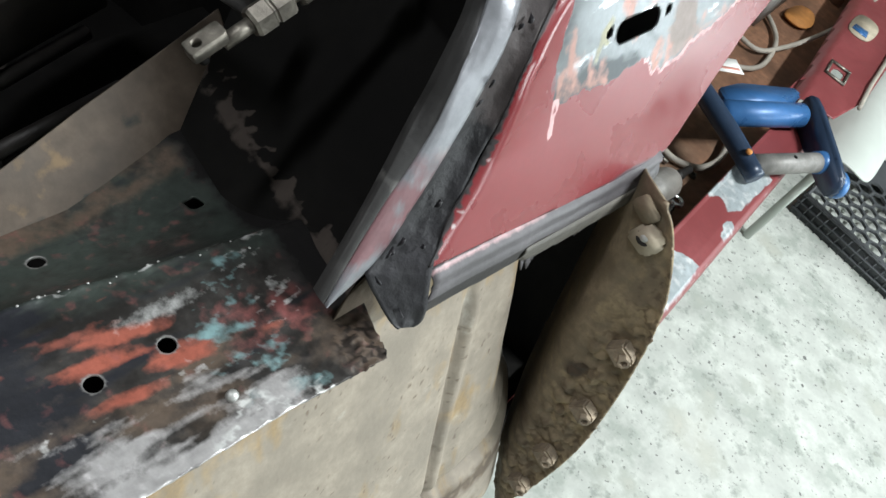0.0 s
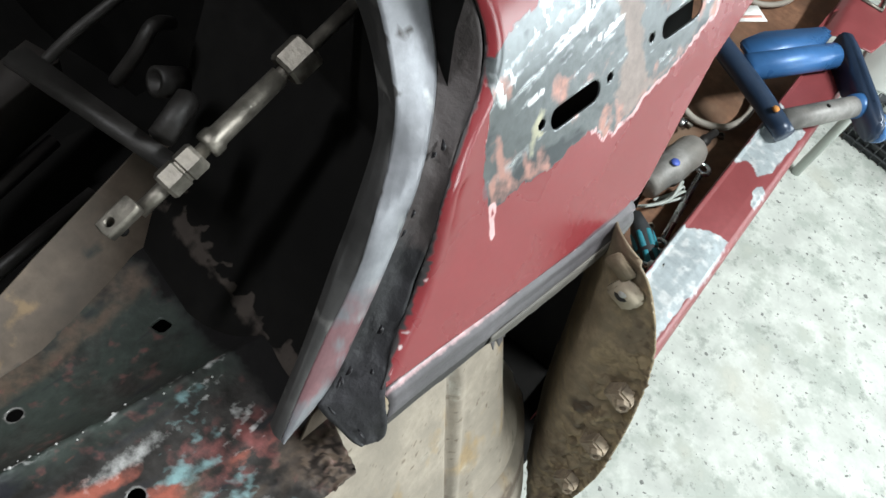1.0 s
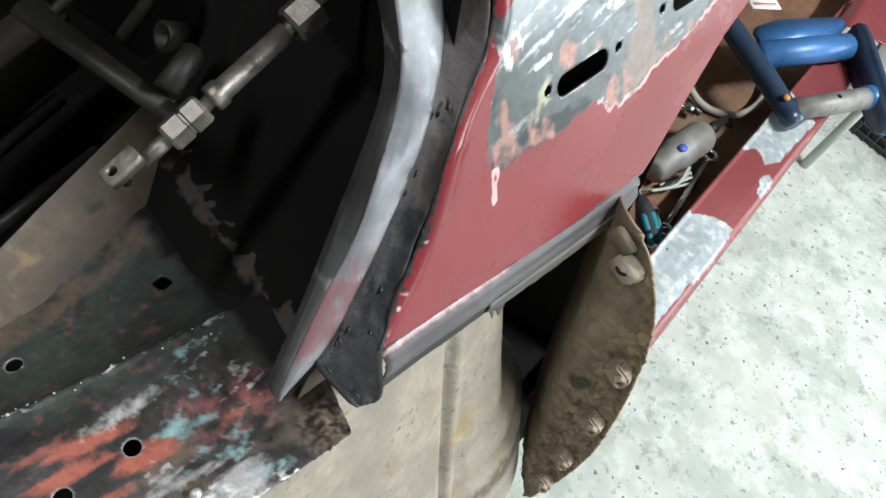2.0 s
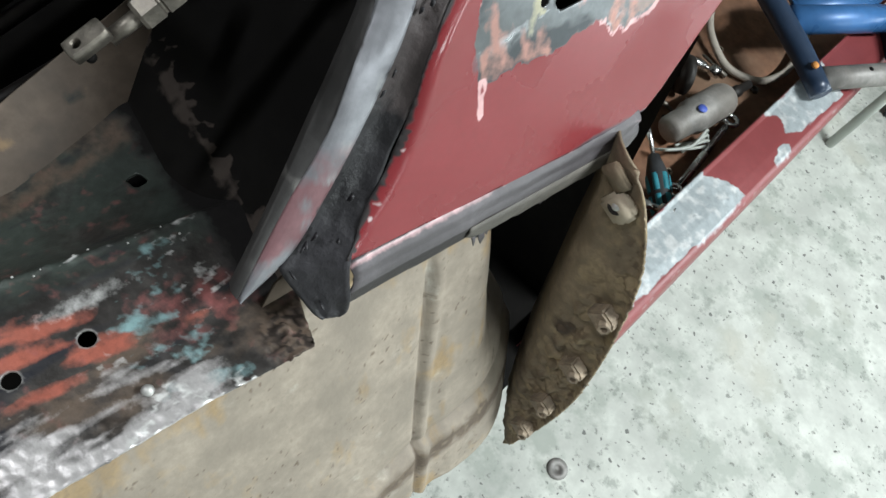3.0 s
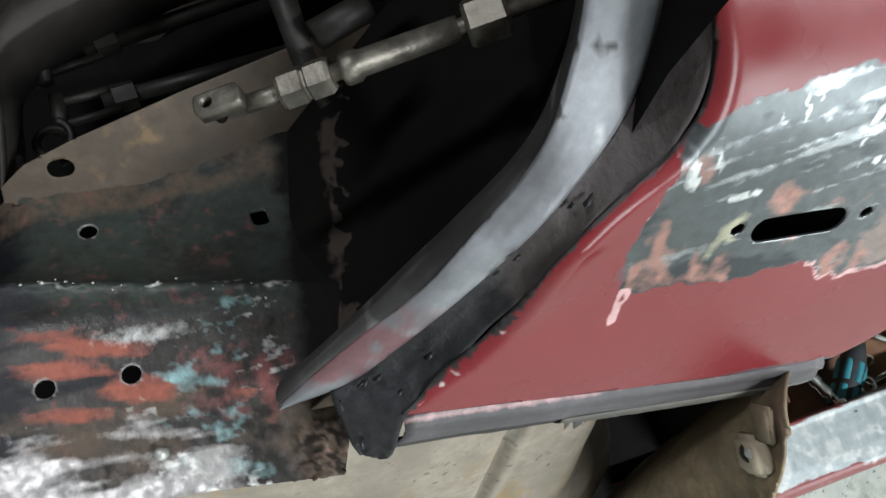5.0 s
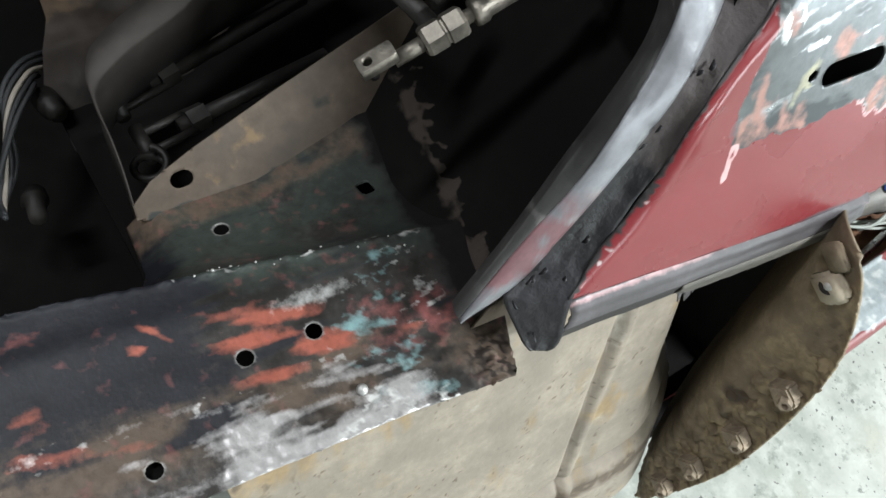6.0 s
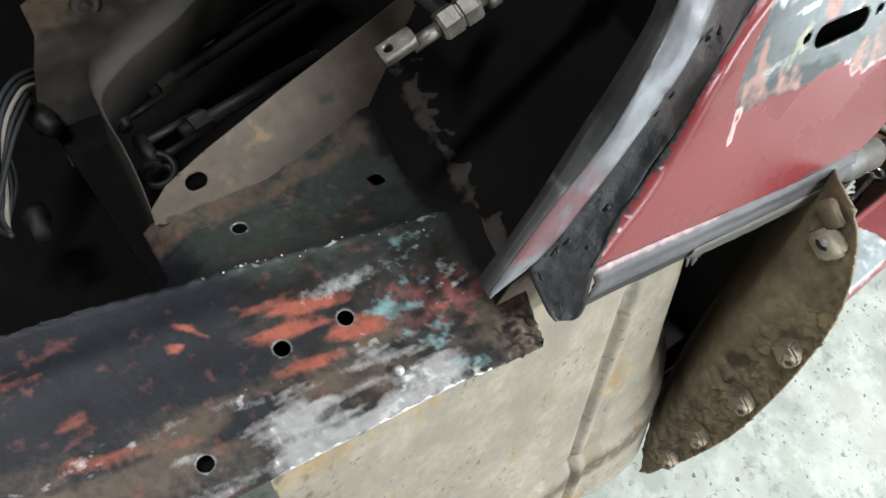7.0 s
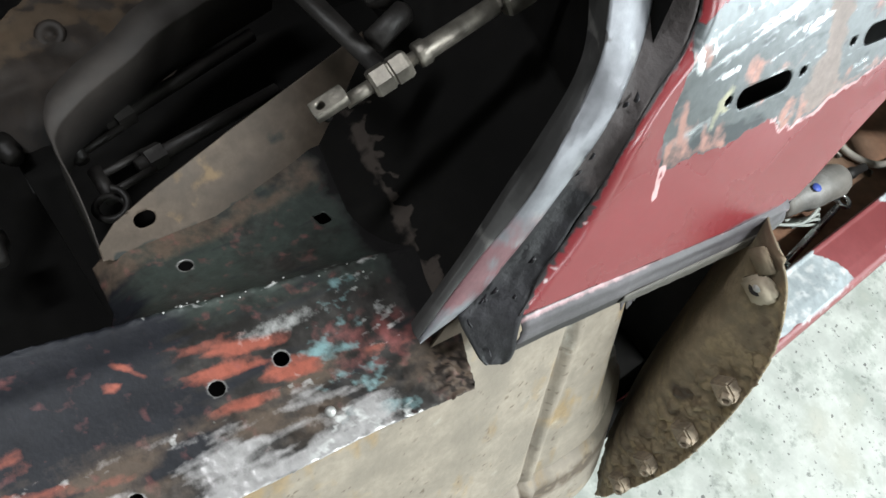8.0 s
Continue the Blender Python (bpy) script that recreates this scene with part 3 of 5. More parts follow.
def bulk_place(a, s):
    bend = np.minimum(s, 0.18)
    y = -0.016 + bend * 0.72 - (a + 0.17) * 0.22
    z = 0.83 + bend * 0.75 + np.maximum(s - 0.18, 0)
    return a, y, z


def bulk_dust(a, s):
    edge = 0.044 + (noise2(a, s, 95, 6, 4) - 0.5) * 0.04
    return np.clip(0.5 + (edge - s) / 0.005, 0, 1) * np.clip((s - 0.018) / 0.02, 0, 1) * np.clip(0.15 + noise2(a, s, 80, 4, 3) * 1.1, 0, 1)


part("bulkhead", sheet(BULK, 0.003, bulk_place, (), {"dust": bulk_dust}), M["black"], car, "black bulkhead with brown dust along its foot")

# ---- inner wing ----
WING_OUT = [(0.016, -0.033), (0.0035, -0.1), (-0.0055, -0.17), (-0.0125, -0.225), (-0.05, -0.52), (-0.21, -0.52), (-0.165, -0.31), (-0.145, -0.215), (-0.17, -0.196), (-0.212, -0.192), (-0.215, -0.1), (-0.212, 0.0), (-0.17, 0.01), (-0.03, -0.012), (0.0, -0.026)]


def wing_place(x, y):
    crease = -0.14 + 0.25 * (y + 0.2)
    flat = 0.856 + 0.0012 * (noise2(x, y, 25, 3) - 0.5)
    fall = np.maximum(crease - x, 0)
    slope = (0.046 - 0.016 * np.clip((y + 0.1) / 0.09, 0, 1)) * (1 - np.exp(-fall / 0.032))
    drop = np.clip((-0.165 - y) / 0.03, 0, 1.2) ** 2 * 0.02 * np.clip((crease - x) / 0.02, 0, 1)
    bead = 0.0024 * np.exp(-((x - crease) / 0.0022) ** 2) * np.clip(noise2(x, y, 170, 5, 2) * 2.4 - 0.8, 0, 1)
    ridge = 0.002 * np.exp(-((x + 0.098 - 0.15 * (y + 0.1)) / 0.012) ** 2)
    edge = 0.0012 * (noise2(x, y, 300, 8, 2) - 0.5) * np.clip((x + 0.05 - 0.12 * y) / 0.04, 0, 1) + 0.014 * np.clip(noise2(x, y, 260, 18, 3) - 0.40, 0, 1) * np.clip(1.3 - np.hypot((x - 0.003) / 0.022, (y + 0.038) / 0.02), 0, 1)
    return x, y, flat - slope - drop + bead + ridge + edge


def streak(x, y, scale, seed, stretch=3.0):
    """Noise drawn out along the wing."""
    u, v = x - 0.13 * y, y + 0.13 * x
    return noise2(u, v / stretch, scale, seed, 4)


def edge_in(x, y):
    return np.interp(y, [-0.52, -0.225, -0.17, -0.1, -0.033], [-0.05, -0.0125, -0.0055, 0.0035, 0.012]) - x


def wing_white(x, y):
    e = edge_in(x, y)
    n = streak(x, y, 150, 21, 6.0)
    m = streak(x, y, 60, 23, 3.0)
    reach = 0.036 + 0.008 * np.sin(y * 37 + 1)
    fade = np.clip((-0.07 - y) / 0.03, 0, 1) * np.clip((y + 0.32) / 0.08, 0, 1)
    return np.clip(np.clip(1.3 - e / reach, 0, 1) * 0.76 + (n - 0.5) * 2.3 + (m - 0.5) * 1.7 - 0.10, 0, 1) * fade * np.clip((0.062 - e) / 0.02, 0, 1)


# glints and a whitish streak, painted into the wing's colour as sheen
def wing_glint(x, y):
    e = edge_in(x, y)
    n = noise2(x, y * 0.6, 260, 24, 3)
    where = np.clip(1 - e / 0.012, 0, 1) * np.clip((-0.06 - y) / 0.02, 0, 1) * np.clip((y + 0.24) / 0.05, 0, 1) + 1.3 * np.exp(-(((x + 0.010) / 0.012) ** 2 + ((y + 0.117) / 0.016) ** 2)) + 0.5 * np.exp(-((e - 0.05) / 0.01) ** 2) * (y < -0.12) + 0.8 * np.exp(-(((x + 0.055) / 0.014) ** 2 + ((y + 0.06) / 0.018) ** 2)) + 0.7 * np.exp(-(((x + 0.088) / 0.016) ** 2 + ((y + 0.06) / 0.014) ** 2)) + 0.9 * np.exp(-((x + 0.14 - 0.25 * (y + 0.2)) / 0.0025) ** 2) * (y > -0.19)
    haze = 0.62 * np.exp(-(((x + 0.089 - 0.13 * (y + 0.12)) / 0.006) ** 2 + ((y + 0.118) / 0.03) ** 2)) * np.clip(0.4 + streak(x, y, 150, 26, 4.0), 0, 1)
    return np.maximum(np.clip((n - 0.56) * 5, 0, 1) * np.clip(where, 0, 1), haze)


def wing_ring(x, y):
    out = np.zeros_like(x)
    for cx, cy, r in ((-0.1725, -0.1405, 0.0054), (-0.069, -0.129, 0.0053), (-0.073, -0.172, 0.0053), (-0.039, -0.242, 0.0050)):
        out = np.maximum(out, np.clip(1.2 - np.abs(np.hypot(x - cx, y - cy) - r - 0.0002) / 0.0008, 0, 1) * np.clip(0.4 + noise2(x, y, 200, 3, 2) * 0.8, 0, 1))
    return out


def wing_teal(x, y):
    spots = np.zeros_like(x)
    for cx, cy, rx, ry, k in ((-0.003, -0.088, 0.009, 0.016, 1.25), (-0.041, -0.101, 0.007, 0.015, 0.95), (-0.030, -0.086, 0.009, 0.012, 0.65), (-0.062, -0.098, 0.013, 0.016, 1.0), (-0.075, -0.083, 0.014, 0.014, 0.8), (-0.09, -0.07, 0.013, 0.012, 0.55), (-0.015, -0.106, 0.006, 0.013, 0.75)):
        spots = np.maximum(spots, k * np.exp(-(((x - cx) / rx) ** 2 + ((y - cy) / ry) ** 2)))
    return np.clip(spots * 0.8 + (streak(x, y, 130, 31, 3.0) - 0.5) * 1.7 + (noise2(x, y, 300, 33, 3) - 0.5) * 1.3 - 0.22, 0, 1) * (spots > 0.15)


def wing_orange(x, y):
    spots = np.zeros_like(x)
    for cx, cy, rx, ry, k, lean in ((-0.088, -0.143, 0.008, 0.036, 1.05, 0.42), (-0.081, -0.163, 0.0065, 0.030, 1.1, 0.22), (-0.056, -0.122, 0.009, 0.024, 1.25, 0.40), (-0.054, -0.155, 0.0045, 0.030, 0.85, 0.12), (-0.110, -0.210, 0.004, 0.008, 1.2, 1.2), (-0.106, -0.223, 0.004, 0.006, 1.25, 0.3),
                                    (-0.098, -0.285, 0.010, 0.014, 0.95, 0.2), (-0.067, -0.27, 0.005, 0.030, 0.85, 0.3), (-0.055, -0.243, 0.004, 0.016, 0.7, 0.3), (-0.118, -0.165, 0.004, 0.05, 0.6, 0.28), (-0.14, -0.315, 0.012, 0.02, 0.9, 0.2), (-0.044, -0.075, 0.006, 0.03, 0.75, 0.2)):
        spots = np.maximum(spots, k * np.exp(-(((x - lean * (y - cy) - cx) / rx) ** 2 + ((y - cy) / ry) ** 2)))
    return np.clip(spots * 0.95 + (streak(x, y, 90, 41, 4.0) - 0.52) * 1.5 + (streak(x, y, 240, 47, 6.0) - 0.5) * 1.1 - 0.12, 0, 1) * (spots > 0.12) * np.where(y < -0.23, 0.72, 1.0)


def wing_maroon(x, y):
    return np.clip(blob(x, y, [(-0.060, -0.088), (-0.056, -0.055), (-0.044, -0.042), (-0.036, -0.055), (-0.045, -0.09)], 0.02) * 0.8 + (noise2(x, y, 130, 51, 3) - 0.5) * 1.3, 0, 1)


def wing_soot(x, y):
    front = np.clip((-0.165 - y) / 0.05, 0, 1) * np.clip((edge_in(x, y) - 0.022) / 0.02, 0, 1) * 1.6
    slot = np.exp(-(((x + 0.071) / 0.007) ** 2 + ((y + 0.152) / 0.035) ** 2))
    return np.clip(np.maximum(front, slot) + (streak(x, y, 60, 61) - 0.5) * 1.5 + (streak(x, y, 210, 65, 6.0) - 0.5) * 1.4, 0, 1)


def wing_green(x, y):
    crease = -0.14 + 0.25 * (y + 0.2)
    return np.clip((crease - x + 0.028) / 0.02, 0, 1) * np.clip(noise2(x, y, 40, 71) * 1.7 - 0.1, 0, 1)


def wing_brown(x, y):
    e = edge_in(x, y)
    along = np.clip((-0.178 - x) / 0.012, 0, 1) * np.clip(noise2(x, y, 60, 83, 3) * 2.2 - 0.4, 0, 1)
    along = np.maximum(along, np.clip(1.25 - np.hypot((x - 0.002) / 0.026, (y + 0.04) / 0.02), 0, 1))
    return along + np.clip(1.3 - np.abs(e - 0.04) / 0.03, 0, 1) * np.clip(streak(x, y, 70, 81) * 2.4 - 0.7, 0, 1)


def wing_rust(x, y):
    corner = np.clip(1.25 - np.hypot((x - 0.002) / 0.026, (y + 0.04) / 0.02), 0, 1) * 1.6
    return np.clip(corner * np.clip(noise2(x, y, 340, 91, 4) * 3.2 - 1.1, 0, 1), 0, 1)


# near-black towards the bulkhead, with a soft wandering edge
def wing_rear_black(x, y):
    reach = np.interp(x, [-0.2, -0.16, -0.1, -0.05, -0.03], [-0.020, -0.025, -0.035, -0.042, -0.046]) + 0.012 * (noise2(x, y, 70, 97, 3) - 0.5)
    rear_black = np.clip((y - reach + 0.008) / 0.018, 0, 1) * np.clip((-0.026 - x) / 0.012, 0, 1)
    return rear_black


WING_HOLES = [stadium(-0.1725, -0.1405, 0.0054), stadium(-0.069, -0.129, 0.0053), stadium(-0.073, -0.172, 0.0053), stadium(-0.039, -0.242, 0.0050), [(-0.161, -0.044), (-0.15, -0.043), (-0.149, -0.033), (-0.16, -0.034)], stadium(-0.139, -0.124, 0.002)]
wing = solid(part("inner_wing", sheet(WING_OUT, 0.0019, wing_place, WING_HOLES, {"green": wing_green, "soot": wing_soot, "orange": wing_orange, "maroon": wing_maroon, "white": wing_white, "teal": wing_teal, "brown": wing_brown, "rust": wing_rust, "rear_black": wing_rear_black, "glint": wing_glint, "ring": wing_ring}), M["wing"], car, "inner wing with scraped paint in orange, white and teal"), 0.0016)
# black disc below the hole in place of the shade under the wing
part("hole_shade", turned((-0.039, -0.242, 0.836), (-0.039, -0.242, 1), [(0, 0.0085), (0.012, 0.0085)], 14), M["black"], wing)
part("stud", turned((-0.024, -0.121, 0.853), (-0.02, -0.125, 0.87), [(0, 0.0036), (0.008, 0.0036), (0.0095, 0.0025)], 12), M["bright"], wing, "bright steel stud")
# weld dots along the seam
random.seed(4)
for k in range(34):
    y = -0.19 + 0.0044 * k + random.uniform(-0.002, 0.002)
    if random.random() < 0.45:
        continue
    x = -0.14 + 0.25 * (y + 0.2) + random.gauss(0, 0.0028)
    z = float(wing_place(np.array([x]), np.array([y]))[2][0])
    r = random.uniform(0.0006, 0.0015)
    part("weld_dot", turned((x, y, z - 0.0005), (x + random.uniform(-0.3, 0.3), y + random.uniform(-0.3, 0.3), z + 1), [(0, r), (0.0007, r * 0.8), (0.0011, r * 0.35)], 7), M["bright"], wing)

# tan side wall below
def tan_x(y, z):
    return 0.016 - 0.37 * (z - 0.78) + 0.1 * (y - 0.089)


def tan_place(y, z):
    line = y - 0.0795 - 0.10 * (z - 0.68)
    rib = (0.0032 * np.exp(-(line / 0.004) ** 2) - 0.004 * np.exp(-((line - 0.008) / 0.005) ** 2)) * np.clip((0.83 - z) / 0.04, 0, 1)
    step = 0.004 * np.clip((y - 0.085) / 0.02, 0, 1)
    foot = 0.007 * np.clip((0.567 + (y - 0.065) * 0.17 - z) / 0.01, 0, 1)
    groove = -0.004 * np.exp(-((z - 0.569 - (y - 0.065) * 0.17) / 0.005) ** 2) * (y > 0.03)
    # rolls back towards the splash plate so that the corner goes dark
    deep = np.clip((z - 0.565 - (y - 0.065) * 0.17) / 0.09, 0, 1)
    roll = (0.25 + 0.6 * deep * deep * (3 - 2 * deep)) * np.maximum(y - 0.138, 0) ** 2 / 0.045
    return tan_x(y, z) - roll - rib + step + foot * (y > 0.0) + groove + 0.003 * (noise2(y, z, 12, 3) - 0.5), y, z


TAN_OUT = [(-0.215, 0.850), (-0.045, 0.852), (-0.03, 0.868), (0.03, 0.893), (0.235, 0.90), (0.235, 0.505), (0.13, 0.487), (0.02, 0.49), (-0.1, 0.52), (-0.18, 0.6), (-0.205, 0.72)]
solid(part("footwell_side", sheet(TAN_OUT, 0.0024, tan_place, (), {
    "ochre": lambda y, z: np.clip(np.exp(-((z - 0.845 + 0.2 * np.abs(y - 0.02)) / 0.03) ** 2) * 0.75 + np.exp(-((y - 0.1 - 0.1 * (z - 0.7)) / 0.02) ** 2) * np.clip((0.74 - z) / 0.06, 0, 1) * 0.45 + np.exp(-((y - 0.155) / 0.012) ** 2) * 0.35 + (noise2(y, z, 26, 5, 4) - 0.55) * 1.5 + (noise2(y, z * 0.25, 150, 55, 3) - 0.5) * 1.0, 0, 0.85),
    "speck": lambda y, z: np.clip((noise2(y, z, 330, 19, 2) - 0.70) * 9, 0, 1) * np.clip(noise2(y, z, 30, 29, 2) * 2.2 - 0.6, 0, 1),
    # grime on ledge and rib, plus painted shade by the wing tip
    "grime_and_shade": lambda y, z: np.clip(np.clip(1.2 - np.abs(z - 0.545 - (y - 0.065) * 0.17) / 0.016, 0, 1) * (0.25 + noise2(y, z, 130, 8, 3) * 1.1) * (y > -0.02) + np.exp(-((y - 0.0795 - 0.10 * (z - 0.68)) / 0.0022) ** 2) * 0.55 * np.clip((0.83 - z) / 0.05, 0, 1) + np.clip((-0.1 - y) / 0.12, 0, 1) * np.clip(noise2(y, z, 120, 12, 3) * 2.6 - 1.2, 0, 1) + np.clip(noise2(y, z, 110, 7, 3) * 2.4 - 1.6, 0, 1) + 0.9 * np.clip((0.0 - y) / 0.012, 0, 1) * np.clip((z - 0.838) / 0.012, 0, 1) + 0.35 * np.clip((noise2(y, z, 18, 57, 3) - 0.5) * 2.5, 0, 1), 0, 1),
    "pale": lambda y, z: np.clip(np.exp(-((y - 0.092) / 0.006) ** 2) * np.clip((z - 0.74) / 0.04, 0, 1) * 0.8 + noise2(y, z, 30, 17, 3) * 1.8 - 1.1, 0, 0.9)}), M["tan"], car, "tan muddy painted footwell side with a pressed rib"), 0.0015, 1.0)

# near-black sheets for the corner's shade, between the side wall and the splash plate
part("post_shade", loft([[(float(tan_x(0.235, z)) - 0.165, 0.233, z), (-0.18, 0.36, z), (0.02 + 0.15 * (0.9 - z), 0.36, z)] for z in np.linspace(0.42, 0.9, 8)]), M["black"], car, "near-black sheet standing for the shade beside the door post")
part("post_shade_floor", slab([(-0.18, 0.15), (0.115, 0.15), (0.115, 0.36), (-0.18, 0.36)], (0, 0, 0.455), (1, 0, 0), (0, 1, 0), 0.004), M["black"], car)
# splash plate with its bolts
PLATE = [tuple(p) for p in curve([(0.038, 0.902), (0.058, 0.909), (0.082, 0.899), (0.106, 0.868), (0.128, 0.824), (0.147, 0.755), (0.163, 0.67), (0.171, 0.60), (0.171, 0.51), (0.163, 0.425), (0.154, 0.43), (0.13, 0.46)], 6)] + [(0.110, 0.492), (0.086, 0.535), (0.056, 0.64), (0.033, 0.735), (0.012, 0.85), (0.002, 0.902)]


# the plate bends back along the line where its shade begins
def plate_fold(z):
    return np.interp(z, [0.425, 0.492, 0.575, 0.735, 0.85, 0.885, 0.90], [0.15, 0.122, 0.101, 0.073, 0.056, 0.046, 0.043])


def plate_place(x, z):
    d = outline_distance(x, z, PLATE)[0]
    rim = 0.004 * np.clip(1 - d / 0.006, 0, 1) * (x > 0.06) * (z < 0.905)
    lump = 0.013 * np.clip(noise2(x, z, 110, 3, 3) * 2 - 0.95, 0, 1) * np.exp(-((x - 0.125 - 0.12 * (0.7 - z)) / 0.018) ** 2) * np.clip((0.79 - z) / 0.05, 0, 1) + 0.006 * np.clip(noise2(x, z, 190, 4, 3) * 2 - 0.95, 0, 1) * np.clip((x - 0.09) / 0.03, 0, 1)
    return x, 0.205 - rim - lump + 0.9 * np.maximum(plate_fold(z) + 0.022 - x, 0) ** 2 / 0.03 + 0.002 * (noise2(x, z, 14, 6) - 0.5), z


plate = solid(part("splash_plate", sheet(PLATE, 0.0025, plate_place, (), {
    "mud": lambda x, z: np.clip(np.clip((x - 0.075 + 0.1 * (0.75 - z) * -1) / 0.05, 0, 1) * 0.55 + (noise2(x, z, 70, 9, 4) - 0.5) * 2.2, 0, 1),
    "crumb": lambda x, z: np.clip((noise2(x, z, 200, 23, 3) - 0.52) * 5, 0, 0.7) * np.clip((x - 0.09 + 0.1 * (z - 0.7)) / 0.03, 0, 1),
    "oil": lambda x, z: np.clip(np.exp(-((x - 0.115) / 0.012) ** 2 - ((z - 0.7) / 0.025) ** 2) + (noise2(x, z, 28, 14, 3) - 0.62) * 2.5, 0, 1)}), M["plate"], car, "muddy brown curved splash plate bolted along its rim"), 0.002, 1.0)
for bx, bz in ((0.127, 0.765), (0.143, 0.672), (0.151, 0.578), (0.157, 0.505)):
    clip_ = part("clip", slab([(-0.010, -0.010), (0.012, -0.010), (0.013, 0.007), (0.006, 0.012), (-0.008, 0.010)], (bx, 0.203, bz), (0.9, 0, -0.43), (0.43, 0, 0.9), 0.014, 0.002), M["bolt"], plate, smooth=False)
    part("bolt", turned((bx + 0.003, 0.196, bz), (bx + 0.25, -0.4, bz + 0.15), [(0, 0.0085), (0.006, 0.0085), (0.0065, 0.006), (0.013, 0.0058), (0.0132, 0.0035), (0.010, 0.003)], 6), M["bolt"], plate, "mud-caked hexagon bolt", smooth=False)
tab = part("bracket", slab([(-0.012, -0.013), (0.010, -0.014), (0.014, -0.004), (0.013, 0.010), (0.004, 0.014), (-0.011, 0.011)], (0.077, 0.205, 0.872), (0.97, 0, -0.25), (0.25, 0, 0.97), 0.010, 0.003), M["putty"], plate, "cream caked bracket round the top bolt")
part("bolt", turned((0.0755, 0.198, 0.873), (0.09, -0.4, 1.45), [(0, 0.0072), (0.0005, 0.0072), (0.001, 0.0055)], 14), M["iron"], tab)
part("bolt_end", turned((0.0755, 0.1975, 0.873), (0.09, -0.4, 1.45), [(0, 0.004), (0.003, 0.0036), (0.0042, 0.0018)], 12), M["bright"], tab, "bright bolt end")
part("bracket_fold", slab([(-0.012, -0.008), (0.012, -0.010), (0.012, 0.007), (-0.010, 0.009)], (0.062, 0.203, 0.892), (0.95, 0, -0.3), (0.3, 0, 0.95), 0.005, 0.0015), M["plate"], plate)

# ---- sill ----
SILL = [(0.088, 0.44), (0.088, 0.496), (0.0905, 0.498), (0.094, 0.4925), (0.14, 0.490), (0.156, 0.487), (0.164, 0.479), (0.168, 0.465), (0.174, 0.40), (0.176, 0.375), (0.160, 0.372), (0.150, 0.37)]
ys = np.linspace(0.285, 1.26, 330)
sill_bm = loft([np.stack([np.full_like(ys, x), ys, np.full_like(ys, z)], -1) for x, z in [(a, b) for p, q in zip(SILL, SILL[1:]) for a, b in ((p[0] + (q[0] - p[0]) * k, p[1] + (q[1] - p[1]) * k) for k in (np.linspace(0, 1, 14)[:-1] if abs(p[0] - q[0]) > 0.01 else (0,)))] + [SILL[-1]]])
sill = solid(part("sill", sill_bm, M["sill"], car, "red sill with sanded galvanised patches"), 0.0015)
vx = np.array([v.co for v in sill.data.vertices])
sx, sy = vx[:, 0], vx[:, 1]
SA = [(0.0892, 0.335), (0.0892, 0.6), (0.0892, 0.675), (0.125, 0.70), (0.158, 0.712), (0.158, 0.6), (0.152, 0.45), (0.148, 0.33)]
SB = [(0.0892, 0.85), (0.105, 0.88), (0.135, 0.86), (0.15, 0.91), (0.155, 1.03), (0.0892, 1.05)]
SC = [(0.148, 0.80), (0.14, 0.825), (0.148, 0.85), (0.162, 0.84), (0.162, 0.80)]
wob = (noise2(sx * 2, sy, 40, 5, 3) - 0.5) * 0.012
bare = np.max([np.clip(0.5 + (outline_distance(sx, sy, poly)[0] + wob) / 0.003, 0, 1) for poly in (SA, SB, SC)], 0)
for key, val in (("bare", bare), ("fleck", np.maximum(bare * np.clip(noise2(sx, sy, 95, 3, 5) * 3.4 - 1.5, 0, 1), np.clip(noise2(sx, sy, 70, 13, 3) * 4 - 1.4, 0, 1) * np.maximum(np.clip(1 - np.abs(sx - 0.1615) / 0.004, 0, 1), np.clip(1 - np.abs(sx - 0.0895) / 0.002, 0, 1) * 0.6))), ("dark", bare * np.clip(noise2(sx, sy, 90, 8, 5) * 3.2 - 1.9, 0, 1))):
    at = sill.data.attributes.new(key, "FLOAT", "POINT")
    at.data.foreach_set("value", val.astype(np.float32))

# cabin floor beside the sill
part("floor_pan", sheet([(-1.2, 0.215), (0.092, 0.215), (0.092, 2.4), (-1.2, 2.4)], 0.02, lambda x, y: (x, y, 0.415 + 0.008 * (noise2(x, y, 9, 3) - 0.5) + 0.01 * np.clip((x - 0.07) / 0.02, 0, 1))), M["rust"], car, "rusty brown cabin floor")

# ---- engine bay side ----
ARM_OUT = [(-0.185, 0.0), (-0.176, -0.004), (-0.1, -0.003), (0.02, 0.0), (0.06, 0.0), (0.06, 0.085), (0.01, 0.072), (-0.07, 0.053), (-0.135, 0.034), (-0.168, 0.022), (-0.184, 0.01)]


def arm_place(y, s):
    return -0.202 - s * 0.68 + 0.03 * np.minimum(0, y + 0.08), y, 0.815 + s * 0.73


